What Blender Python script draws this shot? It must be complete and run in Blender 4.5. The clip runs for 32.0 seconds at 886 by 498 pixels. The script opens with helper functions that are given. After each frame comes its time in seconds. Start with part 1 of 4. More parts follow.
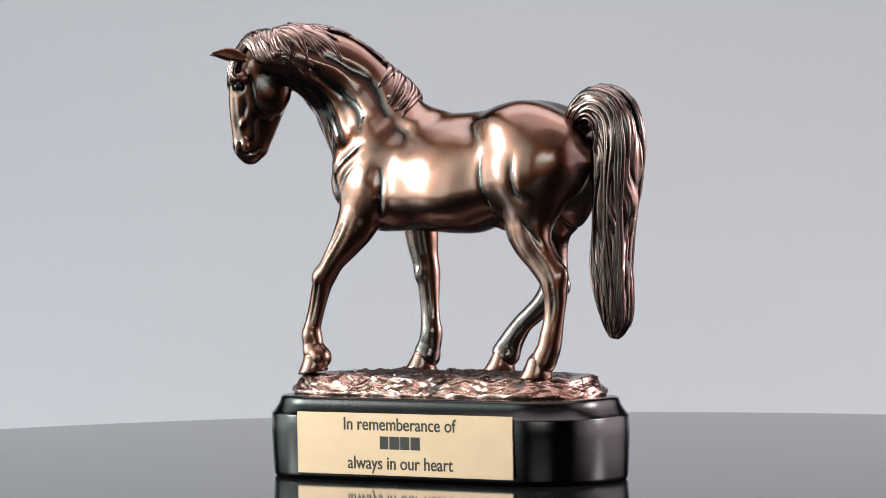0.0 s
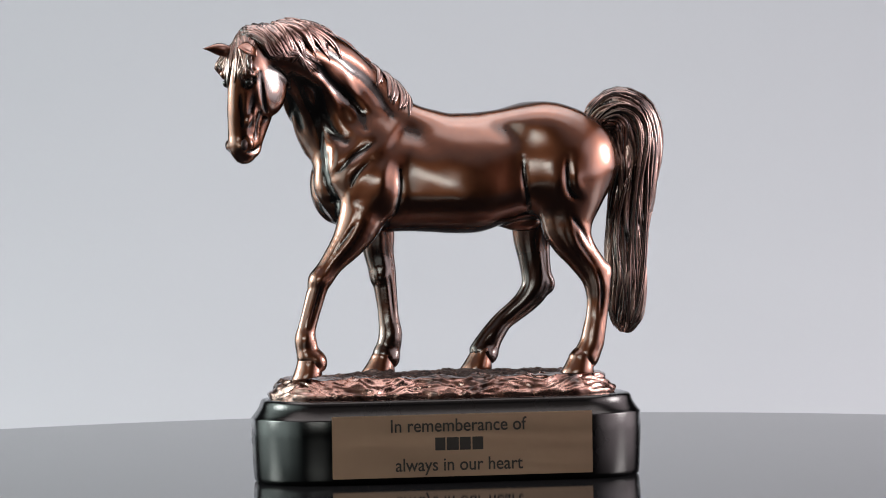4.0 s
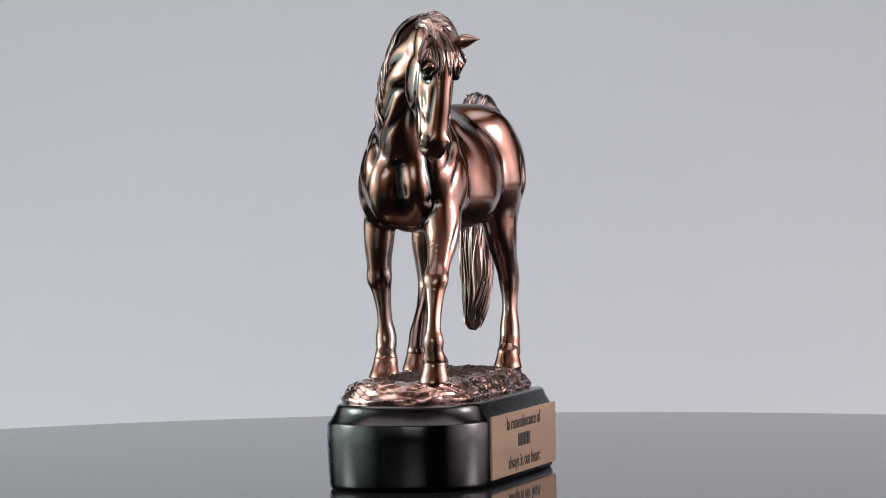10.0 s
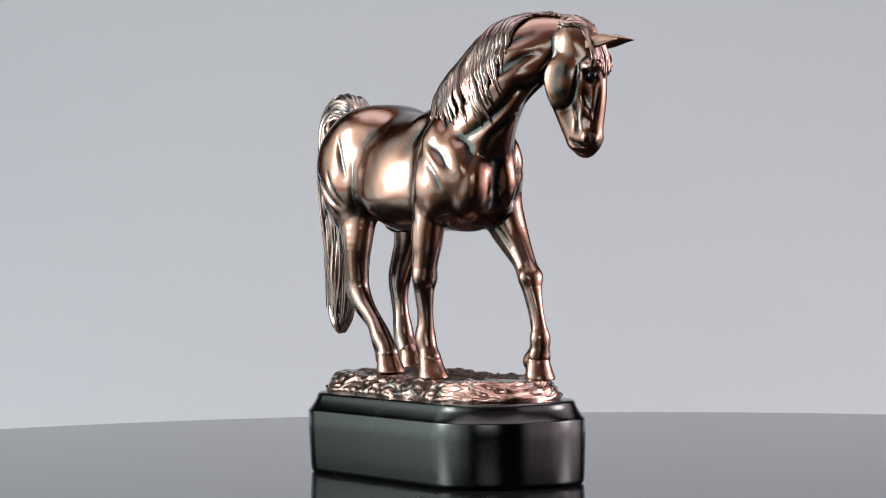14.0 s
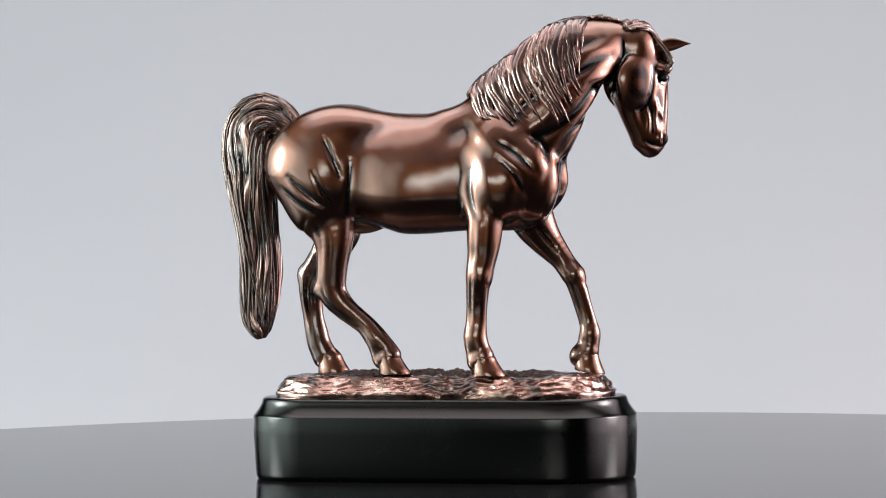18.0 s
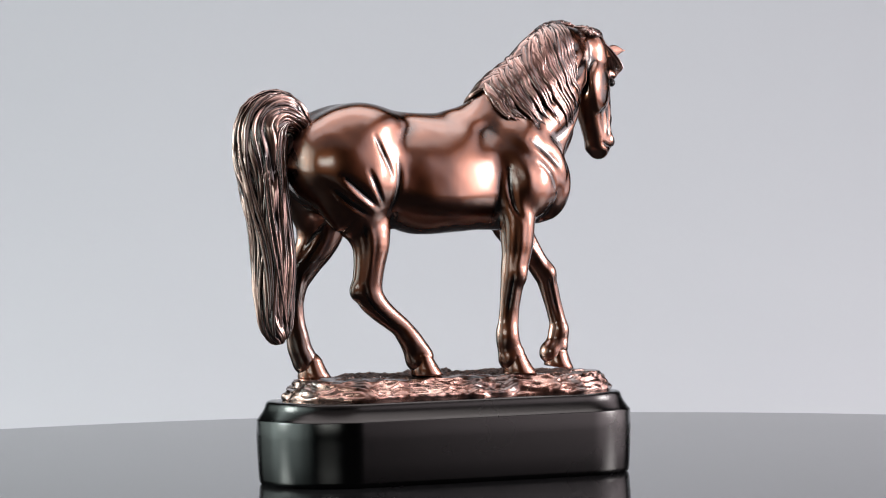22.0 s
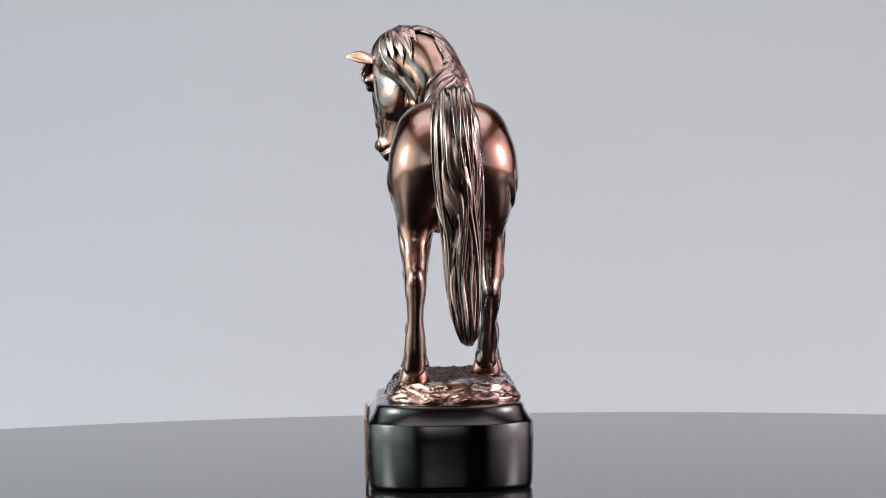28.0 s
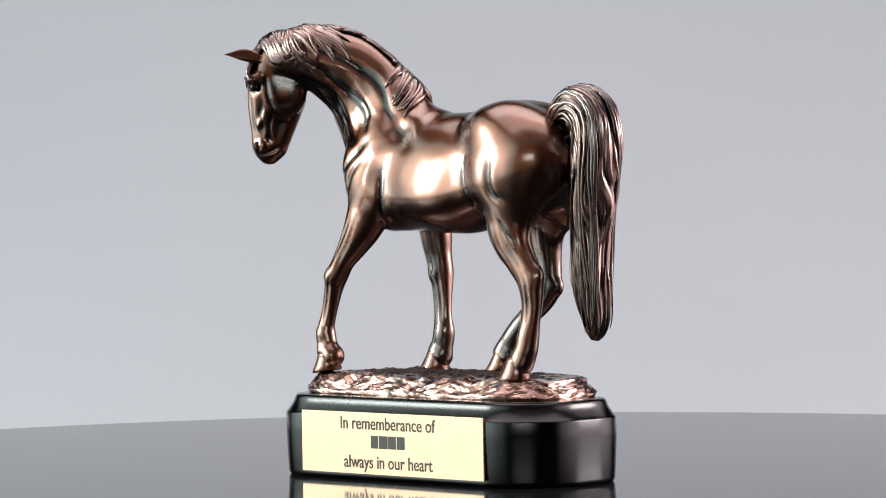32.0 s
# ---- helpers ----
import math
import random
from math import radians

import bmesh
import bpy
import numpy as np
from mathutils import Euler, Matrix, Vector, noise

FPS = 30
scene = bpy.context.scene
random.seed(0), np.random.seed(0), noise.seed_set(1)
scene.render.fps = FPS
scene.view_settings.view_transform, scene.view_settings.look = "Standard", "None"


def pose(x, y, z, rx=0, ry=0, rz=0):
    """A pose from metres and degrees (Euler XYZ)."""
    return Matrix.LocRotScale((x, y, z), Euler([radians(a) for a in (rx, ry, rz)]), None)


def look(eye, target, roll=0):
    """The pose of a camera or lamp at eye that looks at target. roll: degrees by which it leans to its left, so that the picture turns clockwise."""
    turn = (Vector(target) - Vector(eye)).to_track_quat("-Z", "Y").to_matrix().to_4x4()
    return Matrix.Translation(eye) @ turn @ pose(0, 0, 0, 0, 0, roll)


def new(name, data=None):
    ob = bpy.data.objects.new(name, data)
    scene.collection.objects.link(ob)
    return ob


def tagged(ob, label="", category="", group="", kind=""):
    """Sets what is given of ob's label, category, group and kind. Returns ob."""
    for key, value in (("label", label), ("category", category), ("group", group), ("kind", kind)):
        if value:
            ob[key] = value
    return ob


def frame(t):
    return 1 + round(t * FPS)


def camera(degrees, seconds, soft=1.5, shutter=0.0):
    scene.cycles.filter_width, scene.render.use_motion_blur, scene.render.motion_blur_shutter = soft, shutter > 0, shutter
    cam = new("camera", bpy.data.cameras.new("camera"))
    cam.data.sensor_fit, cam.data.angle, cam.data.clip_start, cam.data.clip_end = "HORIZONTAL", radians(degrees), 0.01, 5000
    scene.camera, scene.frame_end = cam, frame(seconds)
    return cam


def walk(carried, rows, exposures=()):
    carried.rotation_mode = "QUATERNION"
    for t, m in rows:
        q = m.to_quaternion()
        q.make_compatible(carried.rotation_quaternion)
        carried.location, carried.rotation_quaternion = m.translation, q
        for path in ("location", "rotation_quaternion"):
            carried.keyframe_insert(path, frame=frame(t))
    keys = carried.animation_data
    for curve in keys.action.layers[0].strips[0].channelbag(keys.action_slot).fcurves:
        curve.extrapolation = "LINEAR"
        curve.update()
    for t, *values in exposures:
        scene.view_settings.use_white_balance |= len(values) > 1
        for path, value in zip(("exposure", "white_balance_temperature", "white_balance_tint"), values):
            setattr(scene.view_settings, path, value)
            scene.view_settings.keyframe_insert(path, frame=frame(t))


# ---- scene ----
cam = camera(13.363, 32.0, soft=1.0)
EYE, AIM = (0.0, -1.9741, 0.1559), (0.0001, 0.0, 0.1191)
walk(cam, [(0.0, look(EYE, AIM, -0.938)), (32.0, look(EYE, AIM, -0.938))],
     exposures=[(0, -0.25), (3, -0.20), (6, -0.17), (7, -0.28), (9, -0.32), (11, -0.36), (13, -0.33), (17, -0.23), (19, -0.11), (21, -0.13), (23, -0.16), (25, -0.22), (28, -0.25), (30, -0.26), (32, -0.24)])
TURN, FACING = 10.9038, 3.1563      # degrees a second; the moment the nameplate faces the lens

# ---- world and lights ----
world = bpy.data.worlds.new("studio_air")
scene.world = world
world.use_nodes = True
world.node_tree.nodes["Background"].inputs["Color"].default_value = (0.5, 0.5, 0.52, 1)
world.node_tree.nodes["Background"].inputs["Strength"].default_value = 0.05


def softbox(name, eye, aim, w, h, watts, colour, shape="RECTANGLE"):
    data = bpy.data.lights.new(name, "AREA")
    data.shape, data.size, data.size_y = shape, w, h
    data.energy, data.color = watts, colour
    ob = new(name, data)
    ob.matrix_basis = look(eye, aim)
    return ob


# each side panel is a wide diffuser, brighter towards its middle; the two sides differ in tint
for side, mid, long, tint, core in ((-1.56, -0.25, 3.1, (0.84, 1.0, 0.95), (0.93, 1.0, 0.95)), (1.6, -0.1, 2.8, (1.0, 0.85, 0.88), (1.0, 0.94, 0.92))):
    softbox("softbox_lamp", (side, mid, 0.66), (0, mid, 0.56), long, 1.56, 7.4 * long, tint)
    softbox("softbox_lamp", (side * 0.98, 0.5 * mid, 0.42), (0, 0.5 * mid, 0.32), 0.55 * long, 1.1, 3.4 * long, tint)
    softbox("softbox_lamp", (side * 0.955, 0.0, 0.5), (0, 0, 0.15), 0.64, 0.62, 22, core, "ELLIPSE")
softbox("overhead_lamp", (0.0, -0.65, 1.55), (0, -0.55, 0.0), 2.7, 2.4, 6, (1.0, 0.84, 0.82))
softbox("overhead_lamp", (-0.05, -0.15, 1.5), (-0.05, -0.1, 0.0), 2.2, 1.0, 13, (1.0, 0.9, 0.89))
softbox("overhead_lamp", (0.0, 0.66, 1.75), (0, 0.5, 0.0), 2.2, 1.1, 19, (1.0, 0.95, 0.95))
softbox("front_lamp", (-0.65, -3.1, 0.82), (0, 0, 0.12), 1.6, 0.42, 16, (0.97, 1.0, 0.93))
softbox("backdrop_lamp", (0.0, 1.0, 2.35), (0, 2.4, 0.6), 2.4, 0.5, 9, (1.0, 0.98, 0.98))

# ---- materials ----


def material(name, base, rough, metal=0.0, spec=0.5):
    m = bpy.data.materials.new(name)
    m.use_nodes = True
    b = m.node_tree.nodes["Principled BSDF"]
    b.inputs["Base Color"].default_value = (*base, 1)
    b.inputs["Roughness"].default_value = rough
    b.inputs["Metallic"].default_value = metal
    b.inputs["Specular IOR Level"].default_value = spec
    return m, m.node_tree, b


def add(nt, kind, **values):
    n = nt.nodes.new(kind)
    for key, value in values.items():
        n.inputs[key].default_value = value
    return n


def noise_of(nt, scale, detail=4.0, rough=0.55, stretch=None):
    co = nt.nodes.new("ShaderNodeTexCoord")
    n = add(nt, "ShaderNodeTexNoise", Scale=scale, Detail=detail, Roughness=rough)
    if stretch:
        mp = nt.nodes.new("ShaderNodeMapping")
        mp.inputs["Scale"].default_value = stretch
        nt.links.new(co.outputs["Object"], mp.inputs["Vector"])
        nt.links.new(mp.outputs["Vector"], n.inputs["Vector"])
    else:
        nt.links.new(co.outputs["Object"], n.inputs["Vector"])
    return n


def ramp(nt, src, stops, socket=None):
    r = nt.nodes.new("ShaderNodeValToRGB")
    el = r.color_ramp.elements
    while len(el) < len(stops):
        el.new(0.5)
    for e, (pos, c) in zip(el, stops):
        e.position, e.color = pos, (*c, 1)
    nt.links.new(src, r.inputs["Fac"])
    if socket:
        nt.links.new(r.outputs["Color"], socket)
    return r


def vary(nt, src, low, high, socket):
    r = add(nt, "ShaderNodeMapRange")
    r.inputs["To Min"].default_value, r.inputs["To Max"].default_value = low, high
    r.inputs["From Min"].default_value, r.inputs["From Max"].default_value = 0.3, 0.7
    nt.links.new(src, r.inputs["Value"])
    nt.links.new(r.outputs["Result"], socket)


def bumped(nt, src, strength, distance, bsdf):
    b = add(nt, "ShaderNodeBump", Strength=strength, Distance=distance)
    nt.links.new(src, b.inputs["Height"])
    nt.links.new(b.outputs["Normal"], bsdf.inputs["Normal"])


def glossy(nt, rough, colour=(1, 1, 1)):
    n = nt.nodes.new("ShaderNodeBsdfAnisotropic")
    n.distribution = "BECKMANN"
    n.inputs["Color"].default_value, n.inputs["Roughness"].default_value = (*colour, 1), rough
    return n


def under_lacquer(nt, inner, ior, rough):
    """A clear smooth lacquer film over the shader inner."""
    film, edge, mix = glossy(nt, rough), add(nt, "ShaderNodeFresnel", IOR=ior), nt.nodes.new("ShaderNodeMixShader")
    nt.links.new(edge.outputs["Fac"], mix.inputs["Fac"])
    nt.links.new(inner.outputs[0], mix.inputs[1])
    nt.links.new(film.outputs[0], mix.inputs[2])
    nt.links.new(mix.outputs[0], nt.nodes["Material Output"].inputs["Surface"])
    return film


# copper-bronze of the cast figure under a clear lacquer, black patina in grooves, legs darker inside
BRONZE, nt, b = material("lacquered_bronze", (0.15, 0.05, 0.025), 0.35, 1.0)
metal = glossy(nt, 0.36)
big = noise_of(nt, 45, 3)
tone = ramp(nt, big.outputs["Fac"], [(0.3, (0.128, 0.0425, 0.0215)), (0.55, (0.171, 0.0595, 0.0295)), (0.75, (0.147, 0.05, 0.026))])
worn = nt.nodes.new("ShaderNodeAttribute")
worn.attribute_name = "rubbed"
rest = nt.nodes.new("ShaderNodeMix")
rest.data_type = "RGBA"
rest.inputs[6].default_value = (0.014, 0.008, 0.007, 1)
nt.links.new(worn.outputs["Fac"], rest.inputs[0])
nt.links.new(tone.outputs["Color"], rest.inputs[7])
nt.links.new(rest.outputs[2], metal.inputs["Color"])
fine = noise_of(nt, 120, 3)
vary(nt, fine.outputs["Fac"], 0.38, 0.44, metal.inputs["Roughness"])
film = under_lacquer(nt, metal, 1.82, 0.2)
vary(nt, noise_of(nt, 70, 4).outputs["Fac"], 0.195, 0.25, film.inputs["Roughness"])
nt.nodes.remove(b)

# hair locks: bright copper ridges over blackened patina
HAIR, nt, b = material("patinated_hair_bronze", (0.2, 0.1, 0.08), 0.3, 1.0)
geo = nt.nodes.new("ShaderNodeNewGeometry")
worn = nt.nodes.new("ShaderNodeAttribute")
worn.attribute_name = "rubbed"
both = nt.nodes.new("ShaderNodeMath")
both.operation = "MULTIPLY_ADD"
both.inputs[1].default_value = 0.4
nt.links.new(geo.outputs["Random Per Island"], both.inputs[0])
nt.links.new(worn.outputs["Fac"], both.inputs[2])
ramp(nt, both.outputs["Value"], [(0.2, (0.012, 0.008, 0.008)), (0.5, (0.1, 0.045, 0.036)), (0.8, (0.32, 0.17, 0.138)), (1.0, (0.54, 0.35, 0.3))], b.inputs["Base Color"])
fine = noise_of(nt, 600, 3)
vary(nt, fine.outputs["Fac"], 0.26, 0.38, b.inputs["Roughness"])
under_lacquer(nt, b, 1.8, 0.2)

# carved tail: ridges rubbed bright, blackened patina left between them
STREAK, nt, b = material("rubbed_tail_bronze", (0.3, 0.16, 0.13), 0.3, 1.0)
worn = nt.nodes.new("ShaderNodeAttribute")
worn.attribute_name = "rubbed"
fine = noise_of(nt, 260, 4, stretch=(1, 1, 0.15))
both = nt.nodes.new("ShaderNodeMath")
both.operation = "MULTIPLY_ADD"
both.inputs[1].default_value = 0.5
nt.links.new(fine.outputs["Fac"], both.inputs[0])
nt.links.new(worn.outputs["Fac"], both.inputs[2])
ramp(nt, both.outputs["Value"], [(0.35, (0.008, 0.006, 0.007)), (0.59, (0.06, 0.03, 0.025)), (0.8, (0.2, 0.105, 0.085)), (1.0, (0.4, 0.24, 0.2))], b.inputs["Base Color"])
vary(nt, fine.outputs["Fac"], 0.36, 0.26, b.inputs["Roughness"])
under_lacquer(nt, b, 1.75, 0.22)

PATINA, nt, b = material("black_patina", (0.03, 0.02, 0.02), 0.5, 0.8)
fine = noise_of(nt, 300, 4)
ramp(nt, fine.outputs["Fac"], [(0.35, (0.012, 0.009, 0.01)), (0.7, (0.07, 0.04, 0.035))], b.inputs["Base Color"])

EYEBALL, nt, b = material("glossy_black_eye", (0.01, 0.008, 0.008), 0.12, 0.2)

# rocky ground under the hooves: dark soil on top, rubbed copper on the rim
ROCK, nt, b = material("rubbed_copper_rock", (0.5, 0.25, 0.17), 0.3, 1.0)
fine = noise_of(nt, 70, 5)
ramp(nt, fine.outputs["Fac"], [(0.36, (0.05, 0.024, 0.019)), (0.48, (0.33, 0.16, 0.12)), (0.68, (0.68, 0.44, 0.37))], b.inputs["Base Color"])
vary(nt, fine.outputs["Fac"], 0.36, 0.18, b.inputs["Roughness"])
bumped(nt, noise_of(nt, 500, 4).outputs["Fac"], 0.2, 0.001, b)
under_lacquer(nt, b, 1.75, 0.2)
SOIL, nt, b = material("dark_soil_patina", (0.05, 0.04, 0.04), 0.5, 0.85)
fine = noise_of(nt, 420, 5)
ramp(nt, fine.outputs["Fac"], [(0.35, (0.02, 0.015, 0.015)), (0.55, (0.085, 0.056, 0.05)), (0.75, (0.26, 0.155, 0.12))], b.inputs["Base Color"])
bumped(nt, noise_of(nt, 900, 4).outputs["Fac"], 0.5, 0.0014, b)

# satin black lacquer of the pedestal
LACQUER, nt, b = material("satin_black_lacquer", (0.001, 0.001, 0.0012), 0.5, 0.0, 0.0)
film = under_lacquer(nt, b, 1.54, 0.265)
vary(nt, noise_of(nt, 40, 3).outputs["Fac"], 0.25, 0.28, film.inputs["Roughness"])

BRASS, nt, b = material("brushed_brass_plate", (0.72, 0.5, 0.33), 0.3, 1.0)
fine = noise_of(nt, 60, 4, stretch=(0.3, 1, 3))
vary(nt, fine.outputs["Fac"], 0.38, 0.44, b.inputs["Roughness"])
big = noise_of(nt, 60, 3)
ramp(nt, big.outputs["Fac"], [(0.3, (0.53, 0.36, 0.25)), (0.7, (0.565, 0.39, 0.27))], b.inputs["Base Color"])
INK, nt, b = material("engraved_black", (0.014, 0.011, 0.009), 0.45, 0.0, 0.5)

ACRYLIC, nt, b = material("gloss_grey_acrylic", (0.011, 0.011, 0.012), 0.06, 0.0, 0.10)
fine = noise_of(nt, 6, 3)
vary(nt, fine.outputs["Fac"], 0.04, 0.07, b.inputs["Roughness"])

PAPER, nt, b = material("grey_white_paper", (0.62, 0.62, 0.635), 0.9)
fine = noise_of(nt, 3, 4)
ramp(nt, fine.outputs["Fac"], [(0.3, (0.37, 0.388, 0.424)), (0.7, (0.38, 0.398, 0.434))], b.inputs["Base Color"])
PAINT, nt, b = material("dark_wall_paint", (0.1, 0.1, 0.1), 0.8)
fine = noise_of(nt, 8, 4)
ramp(nt, fine.outputs["Fac"], [(0.3, (0.012, 0.012, 0.012)), (0.7, (0.018, 0.018, 0.018))], b.inputs["Base Color"])
CONCRETE, nt, b = material("studio_floor", (0.12, 0.12, 0.12), 0.6)
fine = noise_of(nt, 5, 5)
ramp(nt, fine.outputs["Fac"], [(0.3, (0.014, 0.014, 0.014)), (0.7, (0.022, 0.022, 0.021))], b.inputs["Base Color"])

# ---- mesh helpers ----


def mesh_of(name, verts, faces, mats, index=None, smooth=True):
    me = bpy.data.meshes.new(name)
    me.from_pydata([tuple(v) for v in verts], [], [tuple(f) for f in faces])
    for m in mats:
        me.materials.append(m)
    if index is not None:
        me.polygons.foreach_set("material_index", np.asarray(index, dtype=np.int32))
    me.polygons.foreach_set("use_smooth", np.full(len(me.polygons), smooth))
    me.update()
    return me


def part(name, me, parent, label=""):
    ob = new(name, me)
    ob.parent = parent
    return tagged(ob, label)


def box_mesh(name, lo, hi, mat):
    bm = bmesh.new()
    bmesh.ops.create_cube(bm, size=1, matrix=Matrix.Translation([(p + q) / 2 for p, q in zip(lo, hi)]) @ Matrix.Diagonal([q - p for p, q in zip(lo, hi)] + [1]))
    me = bpy.data.meshes.new(name)
    bm.to_mesh(me)
    bm.free()
    me.materials.append(mat)
    return me


def spline(points, n):
    """Catmull-Rom through rows of numbers, n samples."""
    p = np.asarray(points, float)
    q = np.vstack([2 * p[0] - p[1], p, 2 * p[-1] - p[-2]])
    out = []
    for s in np.linspace(0, len(p) - 1, n):
        i = min(int(s), len(p) - 2)
        t = s - i
        a, b_, c, d = q[i], q[i + 1], q[i + 2], q[i + 3]
        out.append(0.5 * (2 * b_ + (c - a) * t + (2 * a - 5 * b_ + 4 * c - d) * t * t + (3 * b_ - a - 3 * c + d) * t ** 3))
    return np.array(out)


def rounded_outline(hx, hy, r, n=12):
    """A rectangle of half sizes hx, hy with round corners, counter-clockwise."""
    pts = []
    for cx, cy, a0 in ((hx - r, -hy + r, -90), (hx - r, hy - r, 0), (-hx + r, hy - r, 90), (-hx + r, -hy + r, 180)):
        for i in range(n + 1):
            a = radians(a0 + 90 * i / n)
            pts.append((cx + r * math.cos(a), cy + r * math.sin(a)))
    return pts


# ---- the studio ----
tagged(new("floor", box_mesh("floor", (-3.5, -3.6, -0.85), (3.5, 3.2, -0.75), CONCRETE)), "near-black matt studio floor under the table", "floor", kind="structure")
for nm, lo, hi in (("wall_north", (-3.5, 3.2, -0.85), (3.5, 3.3, 2.9)), ("wall_south", (-3.5, -3.7, -0.85), (3.5, -3.6, 2.9)),
                   ("wall_east", (3.5, -3.7, -0.85), (3.6, 3.3, 2.9)), ("wall_west", (-3.6, -3.7, -0.85), (-3.5, 3.3, 2.9))):
    tagged(new(nm, box_mesh(nm, lo, hi, PAINT)), "plain matt black painted studio wall", "wall", kind="structure")
tagged(new("ceiling", box_mesh("ceiling", (-3.6, -3.7, 2.9), (3.6, 3.3, 3.0), PAINT)), "plain matt black painted studio ceiling", "ceiling", kind="structure")


def backdrop():
    prof = [(-0.05, -0.034), (0.25, -0.034), (0.56, -0.034)]
    prof += [(0.56 + 1.6 * math.sin(radians(a)), 1.566 - 1.6 * math.cos(radians(a))) for a in range(3, 91, 3)]
    prof += [(2.16, 2.0), (2.16, 2.86)]
    verts = [(x, y, z - o) for o in (0.0, 0.003) for y, z in prof for x in (-0.72, 0.72)]
    n = len(prof)
    faces = []
    for i in range(n - 1):
        q = [2 * i, 2 * i + 1, 2 * i + 3, 2 * i + 2]
        faces += [q, [2 * n + k for k in reversed(q)]]
    ob = new("backdrop", mesh_of("backdrop", verts, faces, [PAPER]))
    tagged(ob, "seamless light grey paper backdrop sweep under the turntable", "backdrop", kind="structure")


backdrop()


def turntable():
    root = tagged(new("turntable"), "round glossy dark grey acrylic turntable disc", "turntable")
    R = 0.531
    prof = [(0.0, 0.0), (R - 0.0015, 0.0), (R, -0.0015), (R, -0.0105), (R - 0.0015, -0.012), (0.0, -0.012)]
    n = 192
    verts, faces = [], []
    for r, z in prof:
        for i in range(n):
            a = 2 * math.pi * i / n
            verts.append((r * math.cos(a), r * math.sin(a), z))
    for k in range(len(prof) - 1):
        for i in range(n):
            j = (i + 1) % n
            faces.append((k * n + j, k * n + i, (k + 1) * n + i, (k + 1) * n + j))
    part("disc", mesh_of("disc", verts, faces, [ACRYLIC], smooth=False), root)
    root.matrix_basis = pose(0, 0, 0)
    verts, faces = [], []
    for r, z in ((0.2, -0.034), (0.2, -0.014), (0.19, -0.012)):
        verts += [(r * math.cos(2 * math.pi * i / 64), r * math.sin(2 * math.pi * i / 64), z) for i in range(64)]
    for k in (0, 64):
        faces += [(k + i, k + (i + 1) % 64, k + 64 + (i + 1) % 64, k + 64 + i) for i in range(64)]
    faces += [tuple(range(63, -1, -1)), tuple(range(128, 192))]
    part("turntable_base", mesh_of("turntable_base", verts, faces, [LACQUER], smooth=False), root)
    bench = tagged(new("table"), "plain black studio table under the paper sweep", "table")
    part("tabletop", box_mesh("tabletop", (-0.78, -0.66, -0.08), (0.78, 0.5, -0.0375), CONCRETE), bench)
    for x in (-0.7, 0.7):
        for y in (-0.58, 0.42):
            part("leg", box_mesh("leg", (x - 0.04, y - 0.04, -0.75), (x + 0.04, y + 0.04, -0.08), CONCRETE), bench)
    return root


TABLE = turntable()

# ---- the trophy ----
TROPHY = tagged(new("horse_trophy"), "bronze horse trophy on a black lacquered pedestal with engraved nameplate", "trophy")
BASE_X, BASE_Y = 0.0006, 0.0011


def pedestal():
    hx, hy, r = 0.1018, 0.0423, 0.037
    prof = [(0.0026, 0.0), (0.0014, 0.0010), (0.0010, 0.003), (0.0005, 0.012), (0.0, 0.024), (0.0, 0.0328), (0.0001, 0.0332), (0.0004, 0.0336), (0.0010, 0.0342), (0.0018, 0.0352),
            (0.0028, 0.0366), (0.0037, 0.0380), (0.0043, 0.0392), (0.0047, 0.0403), (0.0050, 0.0413), (0.0055, 0.0421), (0.0062, 0.0426), (0.0072, 0.0429), (0.0106, 0.0430)]
    verts, faces = [], []
    for inset, z in prof:
        for x, y in rounded_outline(hx - inset, hy - inset, r - inset, 20):
            verts.append((x + BASE_X, y + BASE_Y, z))
    n = len(verts) // len(prof)
    for k in range(len(prof) - 1):
        for i in range(n):
            j = (i + 1) % n
            faces.append((k * n + i, k * n + j, (k + 1) * n + j, (k + 1) * n + i))
    faces.append(tuple(range(n - 1, -1, -1)))
    faces.append(tuple(range((len(prof) - 1) * n, len(prof) * n)))
    part("pedestal", mesh_of("pedestal", verts, faces, [LACQUER]), TROPHY, "black satin lacquered pedestal with a stepped top edge")


pedestal()


